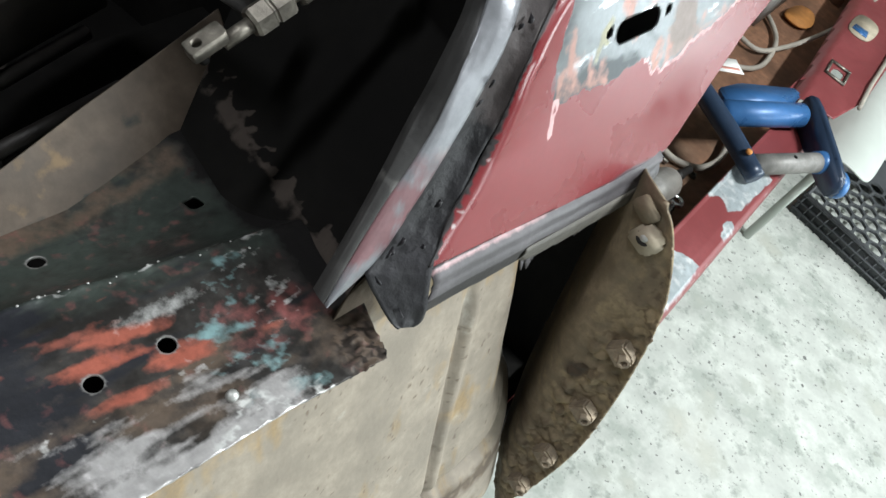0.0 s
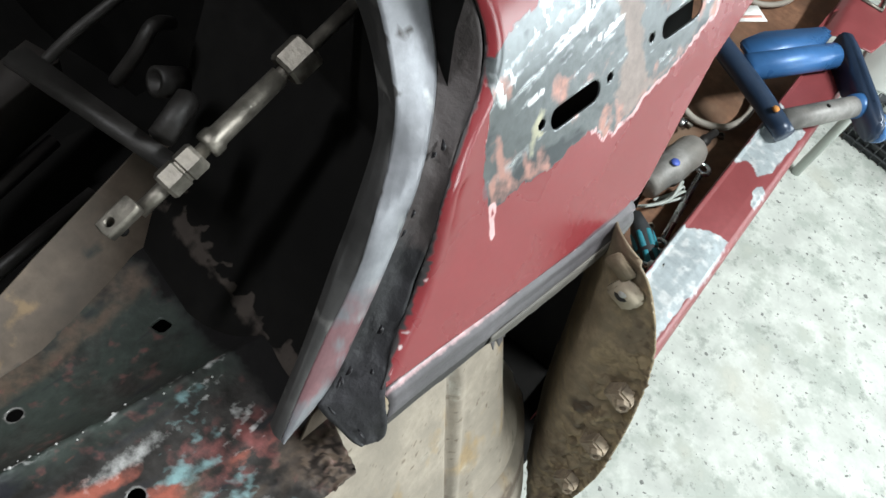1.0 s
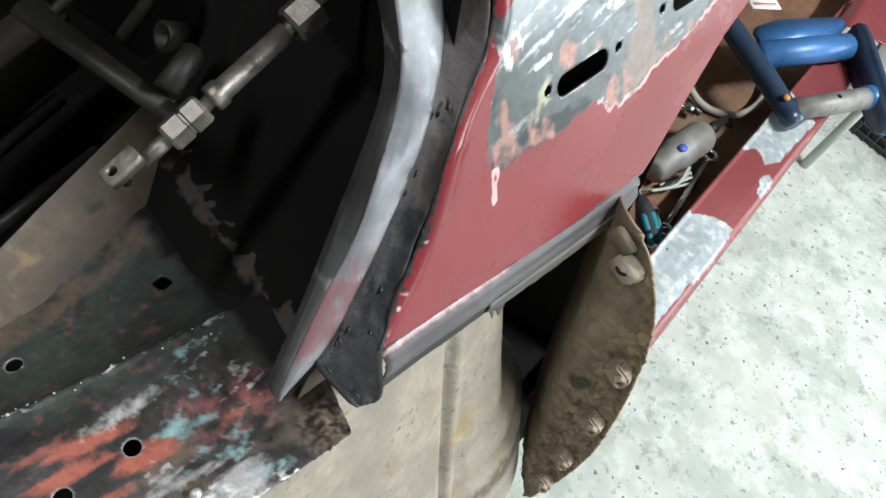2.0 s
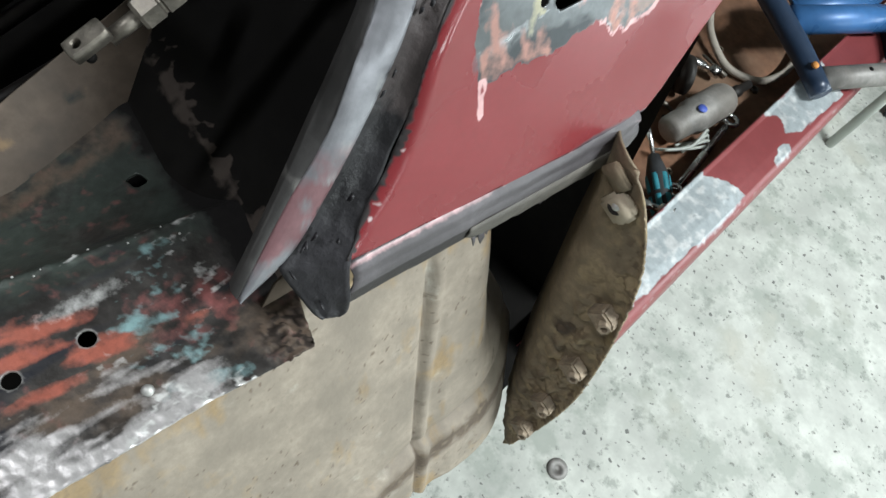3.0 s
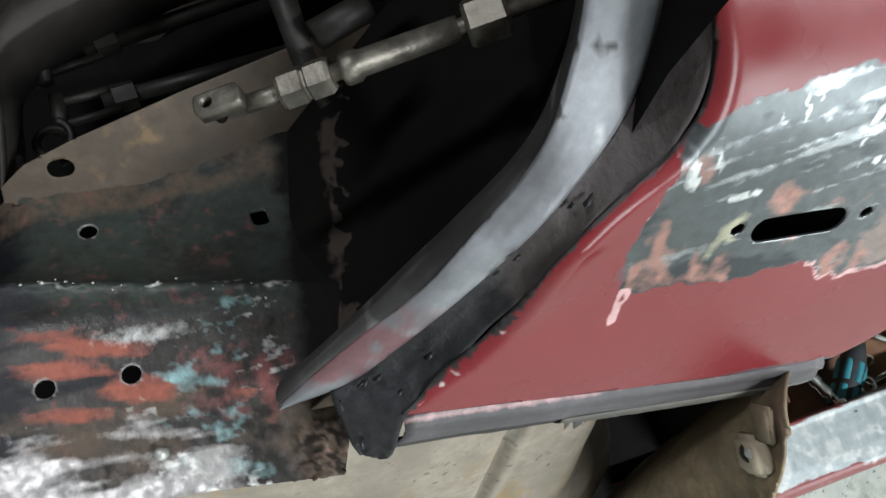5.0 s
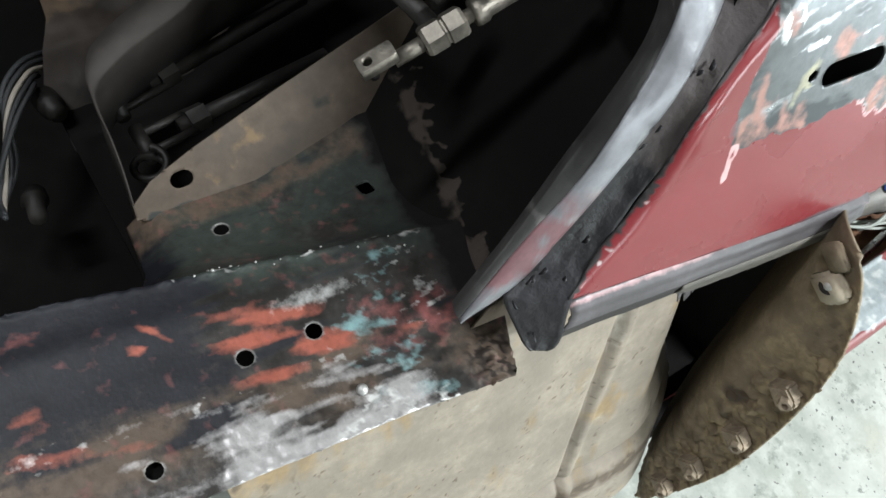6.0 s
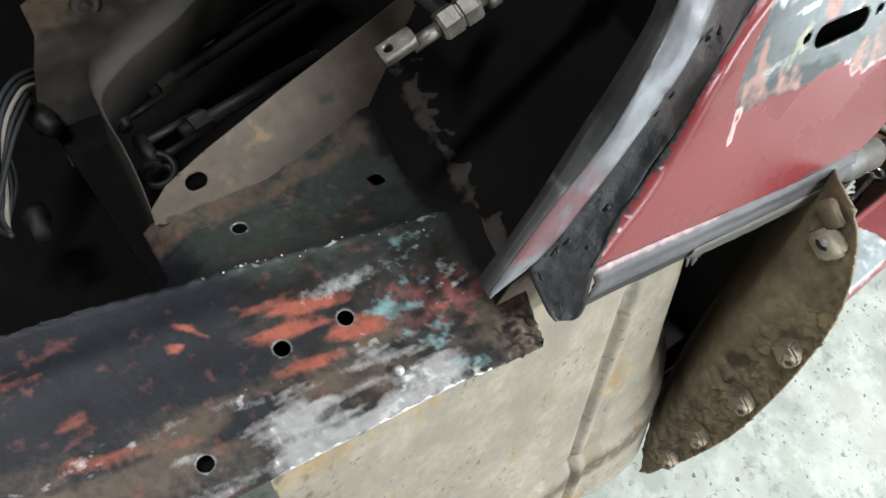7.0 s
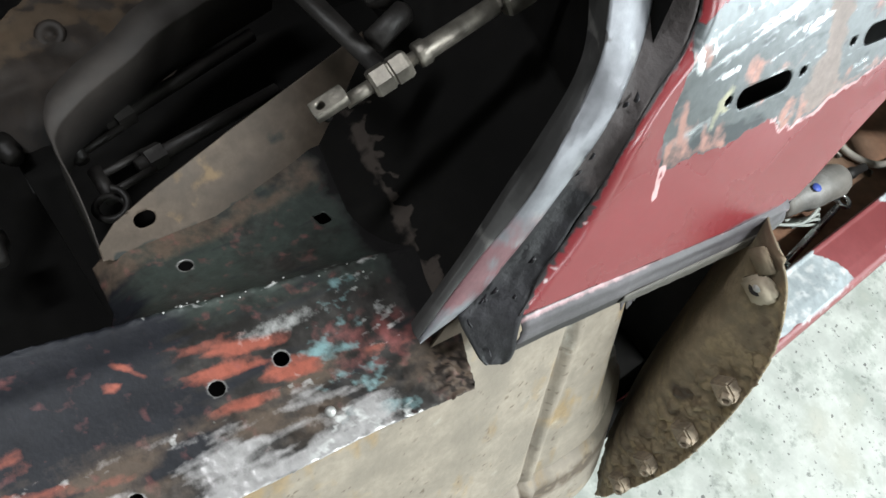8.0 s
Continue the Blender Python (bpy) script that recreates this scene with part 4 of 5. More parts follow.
solid(part("box_side", sheet(ARM_OUT, 0.002, arm_place, [stadium(-0.148, 0.0165, 0.006, 0.002)], {
    "ochre": lambda y, s: np.clip(np.exp(-((y + 0.09) / 0.03) ** 2 - ((s - 0.03) / 0.014) ** 2) * 0.7 + (noise2(y, s, 50, 5, 3) - 0.5) * 1.4, 0, 1),
    "soot": lambda y, s: np.clip(np.exp(-((y + 0.035) / 0.022) ** 2 - ((s - 0.035) / 0.015) ** 2) * 0.6 + np.clip(0.006 - s, 0, 1) * 60 + (noise2(y, s, 45, 9, 3) - 0.6) * 1.5, 0, 1)}), M["arm"], car, "brown primed side of the pedal box with a round hole"), 0.0015)
RIM = [(-0.212, -0.183, 0.823), (-0.235, -0.179, 0.827), (-0.262, -0.176, 0.83), (-0.290, -0.174, 0.83), (-0.306, -0.169, 0.83), (-0.318, -0.155, 0.83), (-0.330, -0.130, 0.832), (-0.343, -0.092, 0.835), (-0.36, -0.05, 0.838), (-0.385, 0.06, 0.84)]
rim_c = curve(RIM, 6)
w = np.interp(np.arange(len(rim_c)), [0, 20, 30, len(rim_c) - 1], [0.003, 0.006, 0.022, 0.032])[:, None]
side = np.stack([-np.ones(len(rim_c)), -0.2 * np.ones(len(rim_c)), np.zeros(len(rim_c))], -1)
solid(part("box_rim", loft([rim_c - np.array([0, 0, 0.06]), rim_c - np.array([0, 0, 0.004]), rim_c, rim_c + side * w, rim_c + side * w * 1.1 - np.array([0, 0, 0.01])]), M["rim"], car, "brown rounded rim of the pedal box"), 0.0015)
# black sheet in place of the shade inside the pedal box
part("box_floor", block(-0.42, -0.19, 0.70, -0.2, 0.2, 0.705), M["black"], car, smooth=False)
for p0, p1, r in (((-0.335, -0.125, 0.775), (-0.37, 0.03, 0.775), 0.0065), ((-0.292, -0.12, 0.77), (-0.31, 0.02, 0.77), 0.0065)):
    part("push_rod", tube([p0, p1], r), M["iron"], car, "greasy push rod")
    v0, v1 = Vector(p0), Vector(p1)
    d = (v1 - v0).normalized()
    for s in (-0.009, 0.009):
        o = v0 + Vector((s, 0, 0))
        part("clevis_arm", tube([o - d * 0.035, o + d * 0.012], 0.0035, 8), M["iron"], car)
    part("clevis_pin", tube([v0 - d * 0.03 + Vector((-0.016, 0, 0)), v0 - d * 0.03 + Vector((0.016, 0, 0))], 0.006, 10), M["iron"], car)
    part("rod_nut", turned(v0 + d * 0.008, v1, [(0, 0.011), (0.016, 0.011)], 6), M["iron"], car, smooth=False)
part("spring_end", tube([(-0.262 + 0.012 * math.cos(k), -0.155 + 0.012 * math.sin(k), 0.77 + 0.002 * k) for k in np.linspace(0, 9, 20)], 0.003, 8, 3), M["iron"], car)

# bay floor and greasy castings; the black sheets stand in for the bay's shade
part("bay_floor", sheet([(-1.3, -0.9), (-0.10, -0.9), (-0.10, 0.2), (-1.3, 0.2)], 0.03, lambda x, y: (x, y, 0.60 + 0.05 * (noise2(x, y, 6, 3) - 0.5))), M["black"], car, "engine bay floor, black to stand for the bay's shade")
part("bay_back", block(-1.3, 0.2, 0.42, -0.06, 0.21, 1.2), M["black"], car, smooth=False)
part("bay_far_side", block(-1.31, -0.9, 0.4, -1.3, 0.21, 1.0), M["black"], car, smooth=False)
# brown casting with an oval boss
part("casting", sheet([(-0.5, -0.16), (-0.46, -0.165), (-0.41, -0.19), (-0.36, -0.19), (-0.37, -0.10), (-0.42, 0.0), (-0.5, 0.02), (-0.56, -0.05)], 0.004, lambda x, y: (x, y, 0.735 - 0.7 * np.maximum(x + 0.43, 0) + 0.012 * (noise2(x, y, 30, 3) - 0.5)), (), {"ochre": lambda x, y: np.clip(0.8 - (x + 0.47) * 9, 0, 1) * np.clip(noise2(x, y, 40, 6) * 1.6 - 0.2, 0, 1), "soot": lambda x, y: np.clip((x + 0.42) * 12 + noise2(x, y, 30, 8) - 0.3, 0, 1)}), M["casting"], car, "dark rusty casting beside the bay")
part("oval_boss", turned((-0.475, -0.112, 0.733), (-0.46, -0.13, 0.78), [(0, 0.014), (0.005, 0.014), (0.006, 0.011), (0.0062, 0.006), (0.003, 0.005)], 20), M["casting"], car)
# loose wires and clutter far left
for k in range(5):
    o = k * 0.007
    part("wire", tube([(-0.44 + o, -0.17 - o, 0.72), (-0.425 + o, -0.2, 0.735), (-0.40 + o, -0.225, 0.73), (-0.36 + o, -0.235 - o, 0.70), (-0.33 + o, -0.26, 0.69 + o)], 0.0022, 8), M["cable"] if k == 2 else M["rubber"], car)
part("plug", turned((-0.40, -0.195, 0.715), (-0.36, -0.19, 0.73), [(0, 0.011), (0.02, 0.011), (0.022, 0.008), (0.03, 0.008)], 12), M["iron"], car)
part("loom_clip", turned((-0.335, -0.235, 0.685), (-0.30, -0.24, 0.70), [(0, 0.010), (0.012, 0.011), (0.015, 0.008), (0.035, 0.007)], 14), M["iron"], car)

# threaded rod through the opening
R0, R1 = Vector((-0.15, -0.054, 0.973)), Vector((-0.143, 0.062, 1.027))
D = (R1 - R0).normalized()
linkage = part("link_rod", tube([R0 + D * 0.012, R1 + D * 0.06], 0.0042, 12), M["zinc"], car, "zinc plated threaded link rod")
FACE = Vector((-0.10, -0.42, 0.90))
FACE = (FACE - D * FACE.dot(D)).normalized()
WIDE = D.cross(FACE).normalized()
FORK = [tuple(p) for p in curve([(-0.019, 0.0), (-0.0185, -0.0055), (-0.016, -0.0072), (0.0, -0.0074), (0.009, -0.0072), (0.012, -0.005), (0.0122, 0.005), (0.009, 0.0072), (0.0, 0.0074), (-0.016, 0.0072), (-0.0185, 0.0055)], 3, True)]


def fork_place(a, b):
    a, b = 0.004 + 0.72 * a, 0.72 * b
    return R0.x + a * D.x + b * WIDE.x + 0.004 * FACE.x, R0.y + a * D.y + b * WIDE.y + 0.004 * FACE.y, R0.z + a * D.z + b * WIDE.z + 0.004 * FACE.z


solid(part("fork", sheet(FORK, 0.0011, fork_place, [stadium(-0.010, 0, 0.0042)]), M["zinc"], linkage, "squared rod end with a drilled eye"), 0.008, -1.0)
part("eye_bush", turned(R0 - D * 0.0032 - FACE * 0.0035, R0 - D * 0.0032 + FACE, [(0, 0.0029), (0.003, 0.0029)], 14), M["black"], linkage)
part("rod_collar", turned(R0 + D * 0.010, R1, [(0, 0.0045), (0.022, 0.0045)], 12), M["zinc"], linkage)
part("hex_nut", turned(R0 + D * 0.028, R1, [(0, 0.0080), (0.002, 0.0092), (0.012, 0.0092), (0.013, 0.0080), (0.014, 0.0080), (0.015, 0.0092), (0.024, 0.0092), (0.026, 0.0080)], 6), M["zinc"], linkage, "hexagon nut", smooth=False)
part("flared_collar", turned(R0 + D * 0.059, R1, [(0, 0.0075), (0.002, 0.0082), (0.007, 0.0080), (0.009, 0.0064), (0.056, 0.0060)], 16), M["zinc"], linkage)
part("hex_nut", turned(R0 + D * 0.118, R1, [(0, 0.010), (0.002, 0.0115), (0.018, 0.0115), (0.02, 0.010)], 6), M["zinc"], linkage, "hexagon nut", smooth=False)
part("lever", slab([(0, -0.006), (0.15, -0.009), (0.155, 0.0), (0.15, 0.009), (0, 0.006)], (-0.165, -0.012, 0.978), (-0.97, 0.02, -0.22), (0.05, 1, 0.2), 0.004, 0.001), M["iron"], linkage, "dark lever arm")
part("lever_boss", turned((-0.18, -0.004, 0.978), (-0.2, 0.06, 0.99), [(0, 0.008), (0.03, 0.008), (0.032, 0.006)], 12), M["iron"], linkage)
part("pipe_end", turned((-0.225, 0.05, 0.95), (-0.235, 0.01, 0.97), [(0, 0.010), (0.02, 0.010), (0.0205, 0.0065), (0.012, 0.006)], 18), M["iron"], car, "open pipe end")
part("hose", tube([(-0.27, 0.08, 0.95), (-0.262, 0.06, 0.965), (-0.262, 0.045, 0.95), (-0.275, 0.035, 0.92)], 0.005, 10), M["iron"], car)
part("hose", tube([(-0.305, 0.0, 0.93), (-0.30, 0.03, 0.95), (-0.295, 0.08, 0.97)], 0.004, 10), M["iron"], car)

# unseen axle stand under the cabin floor
stand = thing("axle_stand", "plain steel axle stand under the raised car", "axle stand")
part("base", block(-0.5, 0.5, 0, -0.26, 0.74, 0.02, 0.004), M["navy"], stand)
part("column", turned((-0.38, 0.62, 0.018), (-0.38, 0.62, 1), [(0, 0.06), (0.2, 0.03), (0.36, 0.03), (0.37, 0.05), (0.395, 0.05)], 16), M["navy"], stand)

washer = thing("washer", "flat grey steel washer lying on the concrete", "washer")
part("ring", turned((0.281, 0.423, 0.0), (0.281, 0.423, 1), [(0, 0.0195), (0.003, 0.0195), (0.0032, 0.007), (0.0005, 0.007)], 24), M["grey"], washer)

# ---- tools on the cabin floor ----
driver = thing("screwdriver", "screwdriver with a black and teal rubber handle on the rusty floor", "screwdriver")
H0, H1 = Vector((0.104, 0.60, 0.452)), Vector((0.022, 0.668, 0.462))
HD = (H1 - H0).normalized()
part("handle", turned(H0, H1, [(0, 0.010), (0.004, 0.0145), (0.02, 0.0165), (0.05, 0.0155), (0.07, 0.017), (0.09, 0.0125), (0.105, 0.0085)], 16), M["rubber"], driver)
for lo in (0.012, 0.045):
    for ang in (0.4, 1.4, 2.4, 3.4, 4.4, 5.4):
        up = HD.orthogonal().normalized()
        off = (up * math.cos(ang) + HD.cross(up) * math.sin(ang)) * 0.0125
        part("grip_pad", tube([H0 + HD * lo + off, H0 + HD * (lo + 0.013) + off * 1.05, H0 + HD * (lo + 0.026) + off], 0.0055, 8), M["teal"], driver)
part("shaft", tube([H0 + HD * 0.104, H0 + HD * 0.2], 0.0035), M["chrome"], driver)

grinder = thing("air_tool", "grey cylindrical air tool with a blue dot lying among other tools", "air tool")
G0, G1 = Vector((0.008, 0.735, 0.452)), Vector((0.03, 0.89, 0.452))
part("body", turned(G0, G1, [(0, 0.014), (0.004, 0.022), (0.05, 0.024), (0.055, 0.0285), (0.13, 0.0285), (0.14, 0.025), (0.15, 0.016), (0.158, 0.010)], 20), M["grey"], grinder)
part("hose_stub", turned(G1, G1 + (G1 - G0), [(0, 0.010), (0.02, 0.010), (0.022, 0.007), (0.05, 0.007)], 12), M["iron"], grinder)
part("blue_dot", turned((0.0205, 0.79, 0.4796), (0.0205, 0.785, 0.6), [(0, 0.0075), (0.0012, 0.0075)], 14), M["dot"], grinder, "round blue sticker")
part("trigger", tube([(0.036, 0.80, 0.46), (0.045, 0.82, 0.452), (0.052, 0.87, 0.448)], 0.004, 8), M["chrome"], grinder)

spanner = thing("ring_spanner", "chrome ring spanner lying along the sill", "spanner")
S0, S1 = (0.082, 0.665, 0.437), (0.06, 0.858, 0.437)
part("shank", slab([(0.012, -0.006), (0.18, -0.005), (0.18, 0.005), (0.012, 0.006)], S0, (-0.115, 0.993, 0), (-0.993, -0.115, 0), 0.006, 0.0015), M["chrome"], spanner)
for cx, cy, cz in (S0, S1):
    ring = [(cx + 0.0105 * math.cos(k), cy + 0.0105 * math.sin(k), cz + 0.004) for k in np.linspace(0, 2 * math.pi, 13)]
    part("ring_end", tube(ring, 0.0048, 8, 2), M["chrome"], spanner)

ratchet = thing("socket_extension", "chrome socket extension bar resting against the sill", "socket bar")
X0, X1 = (-0.005, 0.565, 0.44), (0.108, 0.592, 0.486)
part("bar", turned(X0, X1, [(0, 0.009), (0.07, 0.0085), (0.072, 0.0065), (0.085, 0.0075), (0.088, 0.005), (0.10, 0.005), (0.102, 0.009), (0.122, 0.009)], 14), M["chrome"], ratchet)

coil = thing("cable_coil", "small coil of white cable on the cabin floor", "cable")
for k in range(4):
    o = 0.005 * k
    part("loop", tube([(0.012 + o, 0.70, 0.437 + o), (0.035 + o, 0.72 + o, 0.445 + o), (0.062 - o, 0.775 + o, 0.44 + o), (0.066 - o, 0.80, 0.432), (0.05, 0.79, 0.428 + o), (0.03 + o, 0.745, 0.43)], 0.0024, 8, 5), M["white"], coil)

marker = thing("sealant_tube", "white tube with a yellow nozzle lying on the tools", "tube")
T0, T1 = Vector((-0.012, 0.635, 0.46)), Vector((-0.05, 0.765, 0.458))
part("nozzle", turned(T0, T1, [(0, 0.002), (0.025, 0.008), (0.027, 0.009)], 12), M["brass"], marker, "yellow nozzle")
part("body", turned(T0 + (T1 - T0).normalized() * 0.027, T1, [(0, 0.011), (0.006, 0.0165), (0.10, 0.0185), (0.105, 0.016)], 16), M["white"], marker)
part("band", turned(T0 + (T1 - T0).normalized() * 0.075, T1, [(0, 0.0188), (0.003, 0.0188)], 16), M["iron"], marker)

wheel = thing("wire_wheel", "dark wire brush wheel on a chrome arbor", "wire brush")
part("brush", turned((-0.05, 0.845, 0.452), (-0.02, 0.872, 0.452), [(0, 0.012), (0.003, 0.03), (0.014, 0.032), (0.017, 0.014)], 24), M["iron"], wheel)
part("arbor", turned((-0.09, 0.815, 0.452), (-0.05, 0.845, 0.452), [(0, 0.012), (0.02, 0.012), (0.022, 0.006), (0.06, 0.006)], 12), M["chrome"], wheel)
plugs = thing("socket_adapter", "chrome socket adapter on the rusty floor", "socket")
part("body", turned((-0.068, 0.905, 0.436), (-0.01, 0.93, 0.436), [(0, 0.007), (0.035, 0.007), (0.036, 0.004), (0.045, 0.004), (0.046, 0.0105), (0.062, 0.0105)], 14), M["chrome"], plugs)
coupler = thing("air_hose", "grey air hose with a yellow fitting on the cabin floor", "hose")
part("hose", tube([(-0.108, 1.03, 0.452), (-0.075, 0.99, 0.44), (-0.02, 0.965, 0.43), (0.02, 0.975, 0.428), (0.05, 1.005, 0.43), (0.06, 1.07, 0.435), (0.03, 1.2, 0.43)], 0.0065, 10), M["cable"], coupler)
part("fitting", turned((-0.13, 1.055, 0.455), (-0.108, 1.03, 0.452), [(0, 0.008), (0.012, 0.013), (0.03, 0.013), (0.035, 0.008)], 12), M["brass"], coupler, "yellow fitting")
random.seed(9)
for k in range(16):
    cx, cy = random.uniform(-0.12, 0.07), random.uniform(0.48, 1.05)
    nutty = thing("nut", "loose greasy nut on the rusty cabin floor", "nut", "loose nuts on the cabin floor")
    part("ring", turned((cx, cy, 0.413), (cx + random.uniform(-0.2, 0.2), cy + random.uniform(-0.2, 0.2), 1), [(0, 0.008), (0.009, 0.008), (0.0095, 0.005), (0.004, 0.0045)], 6), random.choice([M["iron"], M["zinc"], M["bolt"]]), nutty, smooth=False)
for k in range(9):
    cx, cy, a = random.uniform(-0.11, 0.03), random.uniform(0.66, 1.02), random.uniform(0, 6.3)
    n_ = random.uniform(0.03, 0.06)
    bit = thing("drill_bit", "short bright steel bit among the tools", "bit", "steel bits on the cabin floor")
    part("shank", turned((cx, cy, 0.424), (cx + math.cos(a), cy + math.sin(a), 0.45), [(0, 0.004), (n_ * 0.4, 0.004), (n_ * 0.42, 0.0026), (n_, 0.0026), (n_ + 0.004, 0.0008)], 10), M["chrome"] if k % 2 else M["zinc"], bit)
rag = thing("bracket", "rusty folded steel bracket behind the splash plate", "bracket")
part("web", slab([(0, 0), (0.07, 0), (0.085, 0.03), (0.07, 0.06), (0, 0.05)], (0.0, 0.47, 0.416), (1, 0.1, 0), (0, 1, 0.1), 0.003, 0.001), M["rust"], rag)
part("upstand", slab([(0, 0), (0.08, 0), (0.07, 0.04), (0.01, 0.05)], (0.0, 0.53, 0.418), (1, 0.05, 0), (0, 0.2, 1), 0.003, 0.001), M["rust"], rag)

# ---- blue roller frame on the sill ----
roller = thing("roller_stand", "blue painted steel frame with two tubes lying across the sill", "stand")
Z0 = 0.522
part("leg", tube([(-0.10, 1.06, Z0 + 0.01), (0.04, 1.0, Z0), (0.128, 0.955, Z0 - 0.008)], 0.019, 14, 4, radii=[0.019, 0.019, 0.017]), M["navy"], roller, "dark navy leg")
part("upper_tube", turned((0.01, 1.035, Z0), (0.12, 1.222, Z0), [(0, 0.024), (0.20, 0.024), (0.205, 0.021)], 20), M["blue"], roller)
part("upper_arm", slab([(0, -0.03), (0.15, -0.025), (0.21, 0.01), (0.2, 0.03), (0.06, 0.035), (0, 0.02)], (-0.01, 1.06, Z0), (0.51, 0.86, 0), (-0.86, 0.51, 0), 0.018, 0.005), M["blue"], roller)
part("lower_tube", turned((0.112, 0.985, Z0 - 0.008), (0.21, 1.16, Z0 - 0.008), [(0, 0.019), (0.165, 0.019), (0.17, 0.017)], 20), M["grey"], roller, "bare grey tube")
part("tube_collar", turned((0.19, 1.125, Z0 - 0.008), (0.21, 1.16, Z0 - 0.008), [(0, 0.0215), (0.03, 0.0215)], 20), M["blue"], roller)
part("pin_hole", turned((0.155, 1.06, Z0 + 0.0105), (0.155, 1.06, 1), [(0, 0.004), (0.0008, 0.004)], 10), M["black"], roller)
part("end_plate", slab([(0.0, -0.028), (0.03, -0.034), (0.19, -0.034), (0.222, -0.026), (0.228, 0.0), (0.215, 0.020), (0.17, 0.026), (0.05, 0.034), (0.012, 0.032), (0.0, 0.02)], (0.108, 1.268, Z0 - 0.004), (0.66, -0.75, 0), (0, 0, 1), 0.018, 0.004), M["navy"], roller, "dark blue upright end plate")
part("plate_tip", turned((0.236, 1.108, Z0 - 0.010), (0.262, 1.142, Z0 - 0.010), [(0, 0.022), (0.004, 0.026), (0.014, 0.026), (0.018, 0.022)], 18), M["blue"], roller)
part("label", slab([(0, 0), (0.06, 0), (0.06, 0.04), (0, 0.04)], (-0.05, 1.10, Z0 + 0.022), (0.6, 0.8, 0), (-0.8, 0.6, 0), 0.001), M["paper"], roller, "white printed label")
part("label_bar", slab([(0.006, 0.008), (0.054, 0.008), (0.054, 0.014), (0.006, 0.014)], (-0.05, 1.10, Z0 + 0.0232), (0.6, 0.8, 0), (-0.8, 0.6, 0), 0.0006), M["label_red"], roller)
part("amber_lens", turned((0.09, 0.965, Z0 + 0.014), (0.10, 0.955, 1), [(0, 0.006), (0.004, 0.006), (0.006, 0.003)], 10), M["orange"], roller)

# ---- rear of the cabin ----
REAR = [(0.075, 1.28), (0.165, 1.30), (0.19, 1.45), (0.175, 1.9), (0.16, 2.4), (-0.04, 2.4), (0.02, 1.8)]
solid(part("rear_sill", sheet([tuple(p) for p in REAR], 0.008, lambda x, y: (x, y, 0.492 + 0.02 * np.clip((x - 0.07 - (y - 1.3) * -0.1) / 0.02, 0, 1) + 0.004 * noise2(x, y, 20, 4)), [[(0.098, 1.45), (0.124, 1.45), (0.124, 1.49), (0.098, 1.49)]]), M["sill"], car, "red rear sill top"), 0.002)
part("rear_sill_face", block(0.06, 1.3, 0.41, 0.07, 2.4, 0.49), M["sill"], car, smooth=False)
for name_, box in (("latch_frame", [(0, 0), (0.05, 0), (0.05, 0.006), (0, 0.006)]), ("latch_frame", [(0, 0.062), (0.05, 0.062), (0.05, 0.068), (0, 0.068)]), ("latch_frame", [(0, 0.006), (0.006, 0.006), (0.006, 0.062), (0, 0.062)]), ("latch_frame", [(0.044, 0.006), (0.05, 0.006), (0.05, 0.062), (0.044, 0.062)])):
    part(name_, slab(box, (0.088, 1.436, 0.513), (1, 0.1, 0), (-0.1, 1, 0), 0.006, 0.001), M["zinc"], car)
part("seal_tab", slab([tuple(p) for p in curve([(0, 0), (0.05, 0.005), (0.055, 0.09), (0.03, 0.12), (-0.005, 0.1)], 4, True)], (0.06, 1.69, 0.514), (1, 0, 0), (0, 1, 0), 0.004, 0.001), M["putty"], car, "peeling cream tape")
part("seal_patch", slab([(0, 0), (0.04, 0), (0.035, 0.035), (0.0, 0.03)], (0.064, 1.70, 0.5185), (1, 0, 0), (0, 1, 0), 0.001), M["blue"], car)
part("tunnel", block(-0.42, 1.55, 0.415, -0.1, 2.4, 0.6, 0.02), M["grey"], car, "grey transmission tunnel")
part("heel_panel", slab([(0, 0), (0.45, 0), (0.45, 0.25), (0, 0.25)], (-0.45, 2.0, 0.41), (1, 0.05, 0), (0, 0.3, 1), 0.003), M["rust"], car)
part("rust_flake", slab([tuple(p) for p in curve([(0, 0), (0.05, -0.01), (0.07, 0.04), (0.05, 0.1), (0.01, 0.09)], 4, True)], (-0.08, 1.75, 0.424), (1, 0, 0), (0, 1, 0), 0.008, 0.002), M["orange"], car, "flaking orange rust")
lead = thing("loose_cable", "dusty grey cable looped over the rusty cabin floor", "cable")
part("loop", tube([(-0.16, 1.52, 0.43), (-0.06, 1.5, 0.43), (-0.02, 1.58, 0.432), (0.02, 1.72, 0.45), (0.055, 1.86, 0.5), (0.05, 2.1, 0.52)], 0.006, 10), M["cable"], lead)
part("loop", tube([(-0.13, 1.36, 0.43), (-0.06, 1.38, 0.428), (-0.02, 1.46, 0.428), (-0.04, 1.6, 0.428), (-0.1, 1.68, 0.428), (-0.16, 1.7, 0.428)], 0.006, 10), M["cable"], lead)
edge_lead = thing("edge_cable", "thin grey cable hanging over the rear sill edge", "cable")
part("cord", tube([(0.15, 2.2, 0.53), (0.165, 1.8, 0.522), (0.175, 1.6, 0.52), (0.18, 1.5, 0.52), (0.19, 1.40, 0.518)], 0.005, 8), M["cable"], edge_lead)

# ---- crate and white panel on the garage floor ----
crate = thing("storage_crate", "dark grey plastic crate with a honeycomb base upturned on the floor", "crate")
CX, CY, CW, CL, CH = 0.285, 1.79, 0.62, 0.45, 0.075
turn = math.radians(-4)


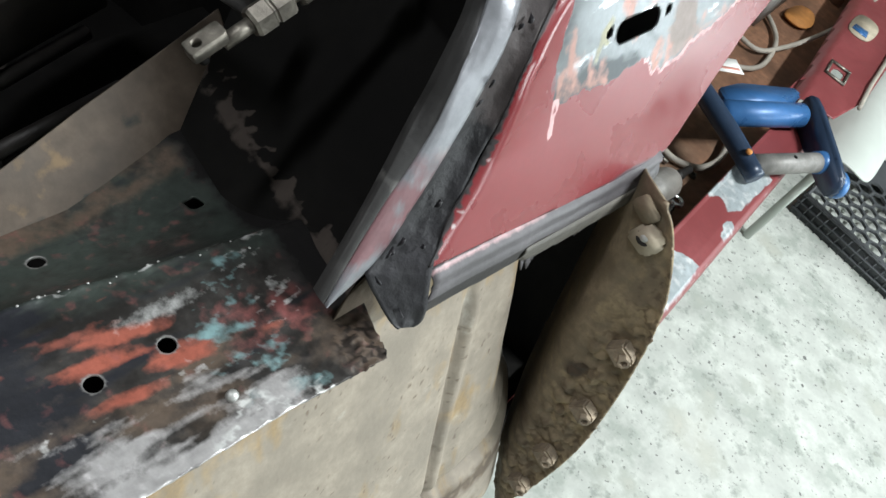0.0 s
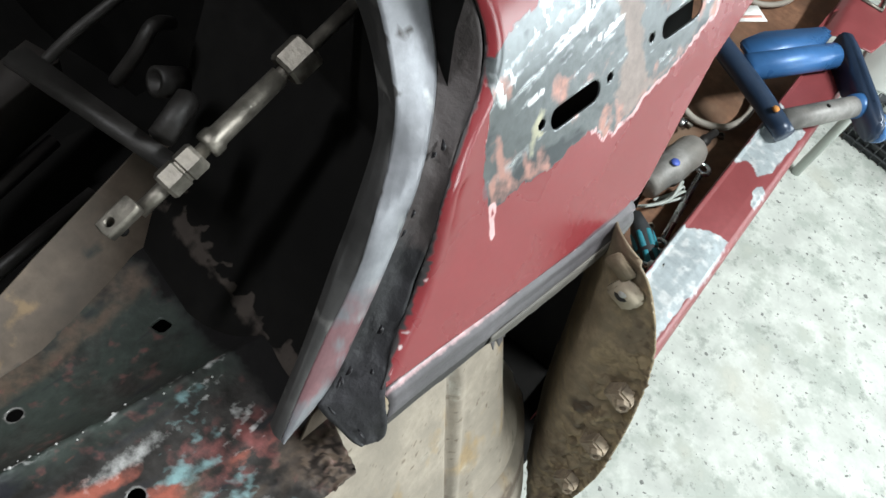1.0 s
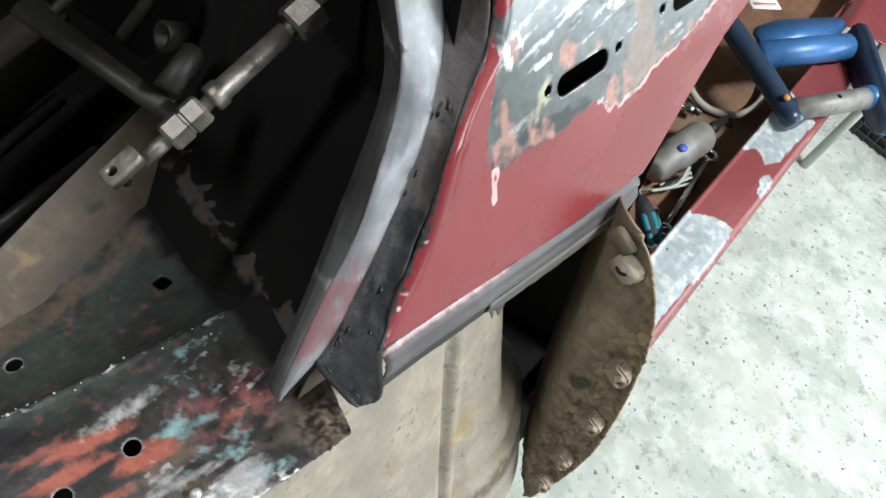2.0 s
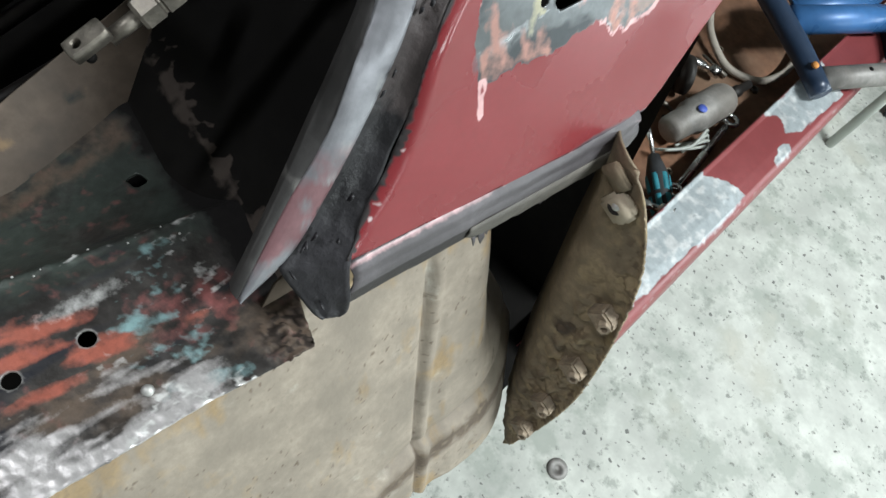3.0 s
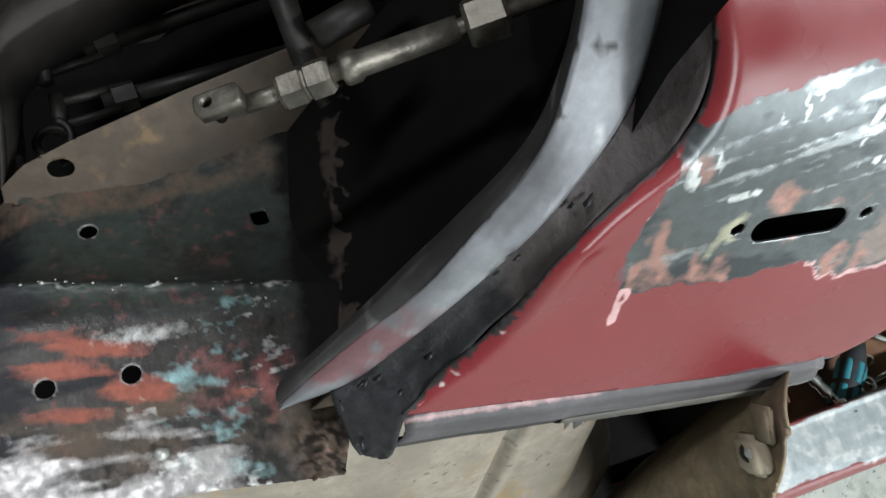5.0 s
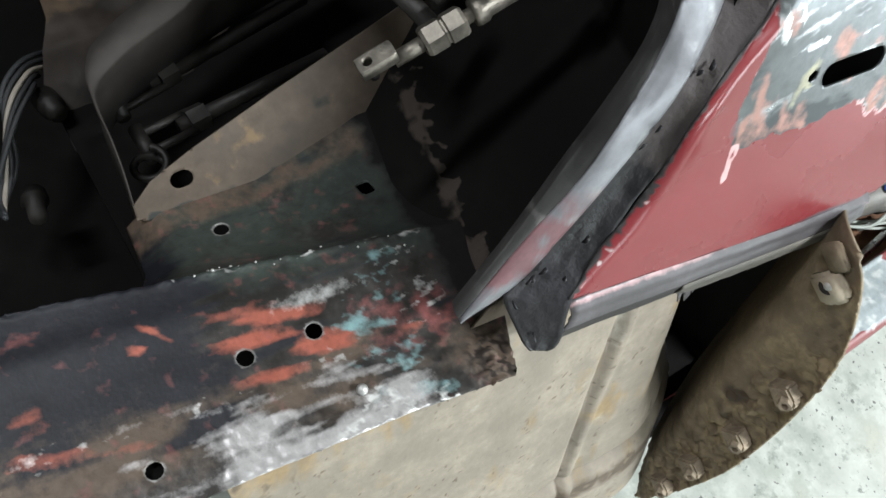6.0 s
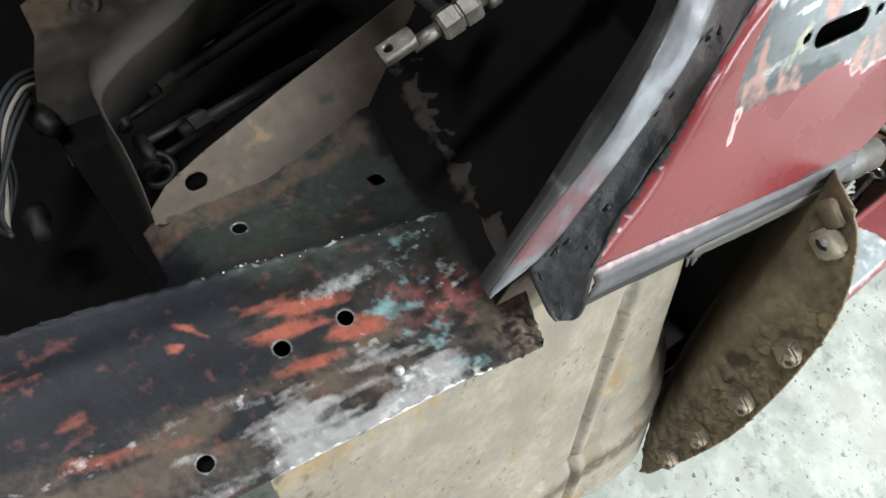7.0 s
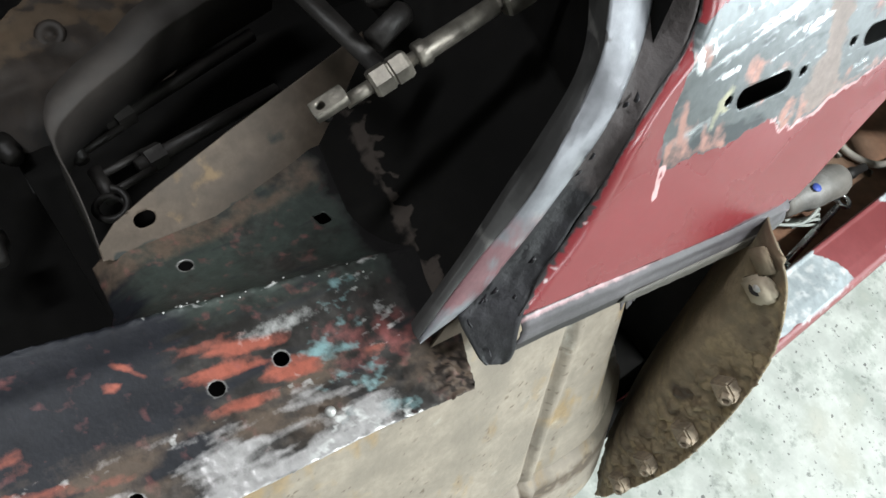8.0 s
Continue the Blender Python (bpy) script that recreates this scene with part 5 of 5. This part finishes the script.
def crate_at(u, v, z):
    return (CX + u * math.cos(turn) - v * math.sin(turn), CY + u * math.sin(turn) + v * math.cos(turn), z)


for u0, v0, u1, v1 in ((0, 0, CW, 0.006), (0, CL - 0.006, CW, CL), (0, 0.006, 0.006, CL - 0.006), (CW - 0.006, 0.006, CW, CL - 0.006)):
    part("side", slab([(u0, v0), (u1, v0), (u1, v1), (u0, v1)], crate_at(0, 0, 0), crate_at(1, 0, 0)[:2] and (math.cos(turn), math.sin(turn), 0), (-math.sin(turn), math.cos(turn), 0), CH, 0.001), M["crate"], crate)
for k in range(3):
    z = CH - 0.008 - 0.025 * k
    part("rib", slab([(-0.004, -0.008), (CW + 0.004, -0.008), (CW + 0.004, 0), (-0.004, 0)], crate_at(0, 0, z), (math.cos(turn), math.sin(turn), 0), (-math.sin(turn), math.cos(turn), 0), 0.004), M["crate"], crate)
for k in range(22):
    part("upright_rib", slab([(0.028 * k + 0.004, -0.006), (0.028 * k + 0.008, -0.006), (0.028 * k + 0.008, 0), (0.028 * k + 0.004, 0)], crate_at(0, 0, 0.0), (math.cos(turn), math.sin(turn), 0), (-math.sin(turn), math.cos(turn), 0), CH - 0.004), M["crate"], crate)
hex_r = 0.029
holes = []
for j in range(10):
    for i in range(13):
        hu, hv = 0.03 + i * hex_r * 1.74 + (hex_r * 0.87 if j % 2 else 0), 0.03 + j * hex_r * 1.5
        if hu < CW - 0.025 and hv < CL - 0.12:
            holes.append([(hu + hex_r * 0.84 * math.sin(math.pi / 3 * q), hv + hex_r * 0.84 * math.cos(math.pi / 3 * q)) for q in range(6)])
solid(part("honeycomb", sheet([(0.006, 0.006), (CW - 0.006, 0.006), (CW - 0.006, CL - 0.006), (0.006, CL - 0.006)], 0.004, lambda u, v: (CX + u * math.cos(turn) - v * math.sin(turn), CY + u * math.sin(turn) + v * math.cos(turn), CH - 0.004 + 0 * u), holes), M["crate"], crate, smooth=False), 0.008)
white = thing("white_panel", "white curved plastic panel leaning beside the crate", "panel")
WP = [tuple(p) for p in curve([(0.0, 0.02), (0.03, 0.0), (0.11, 0.01), (0.14, 0.1), (0.14, 0.4), (0.12, 0.5), (0.06, 0.52), (0.02, 0.45), (-0.01, 0.2)], 5, True)]
solid(part("shell", sheet(WP, 0.008, lambda u, v: (0.185 + u - 0.08 * v, 1.36 + v * 0.85, 0.43 + 0.12 * v - 6 * (u - 0.07) ** 2)), M["white"], white), 0.003)
part("foot", tube([(0.24, 1.52, 0.43), (0.24, 1.56, 0.0)], 0.012, 10), M["white"], white)
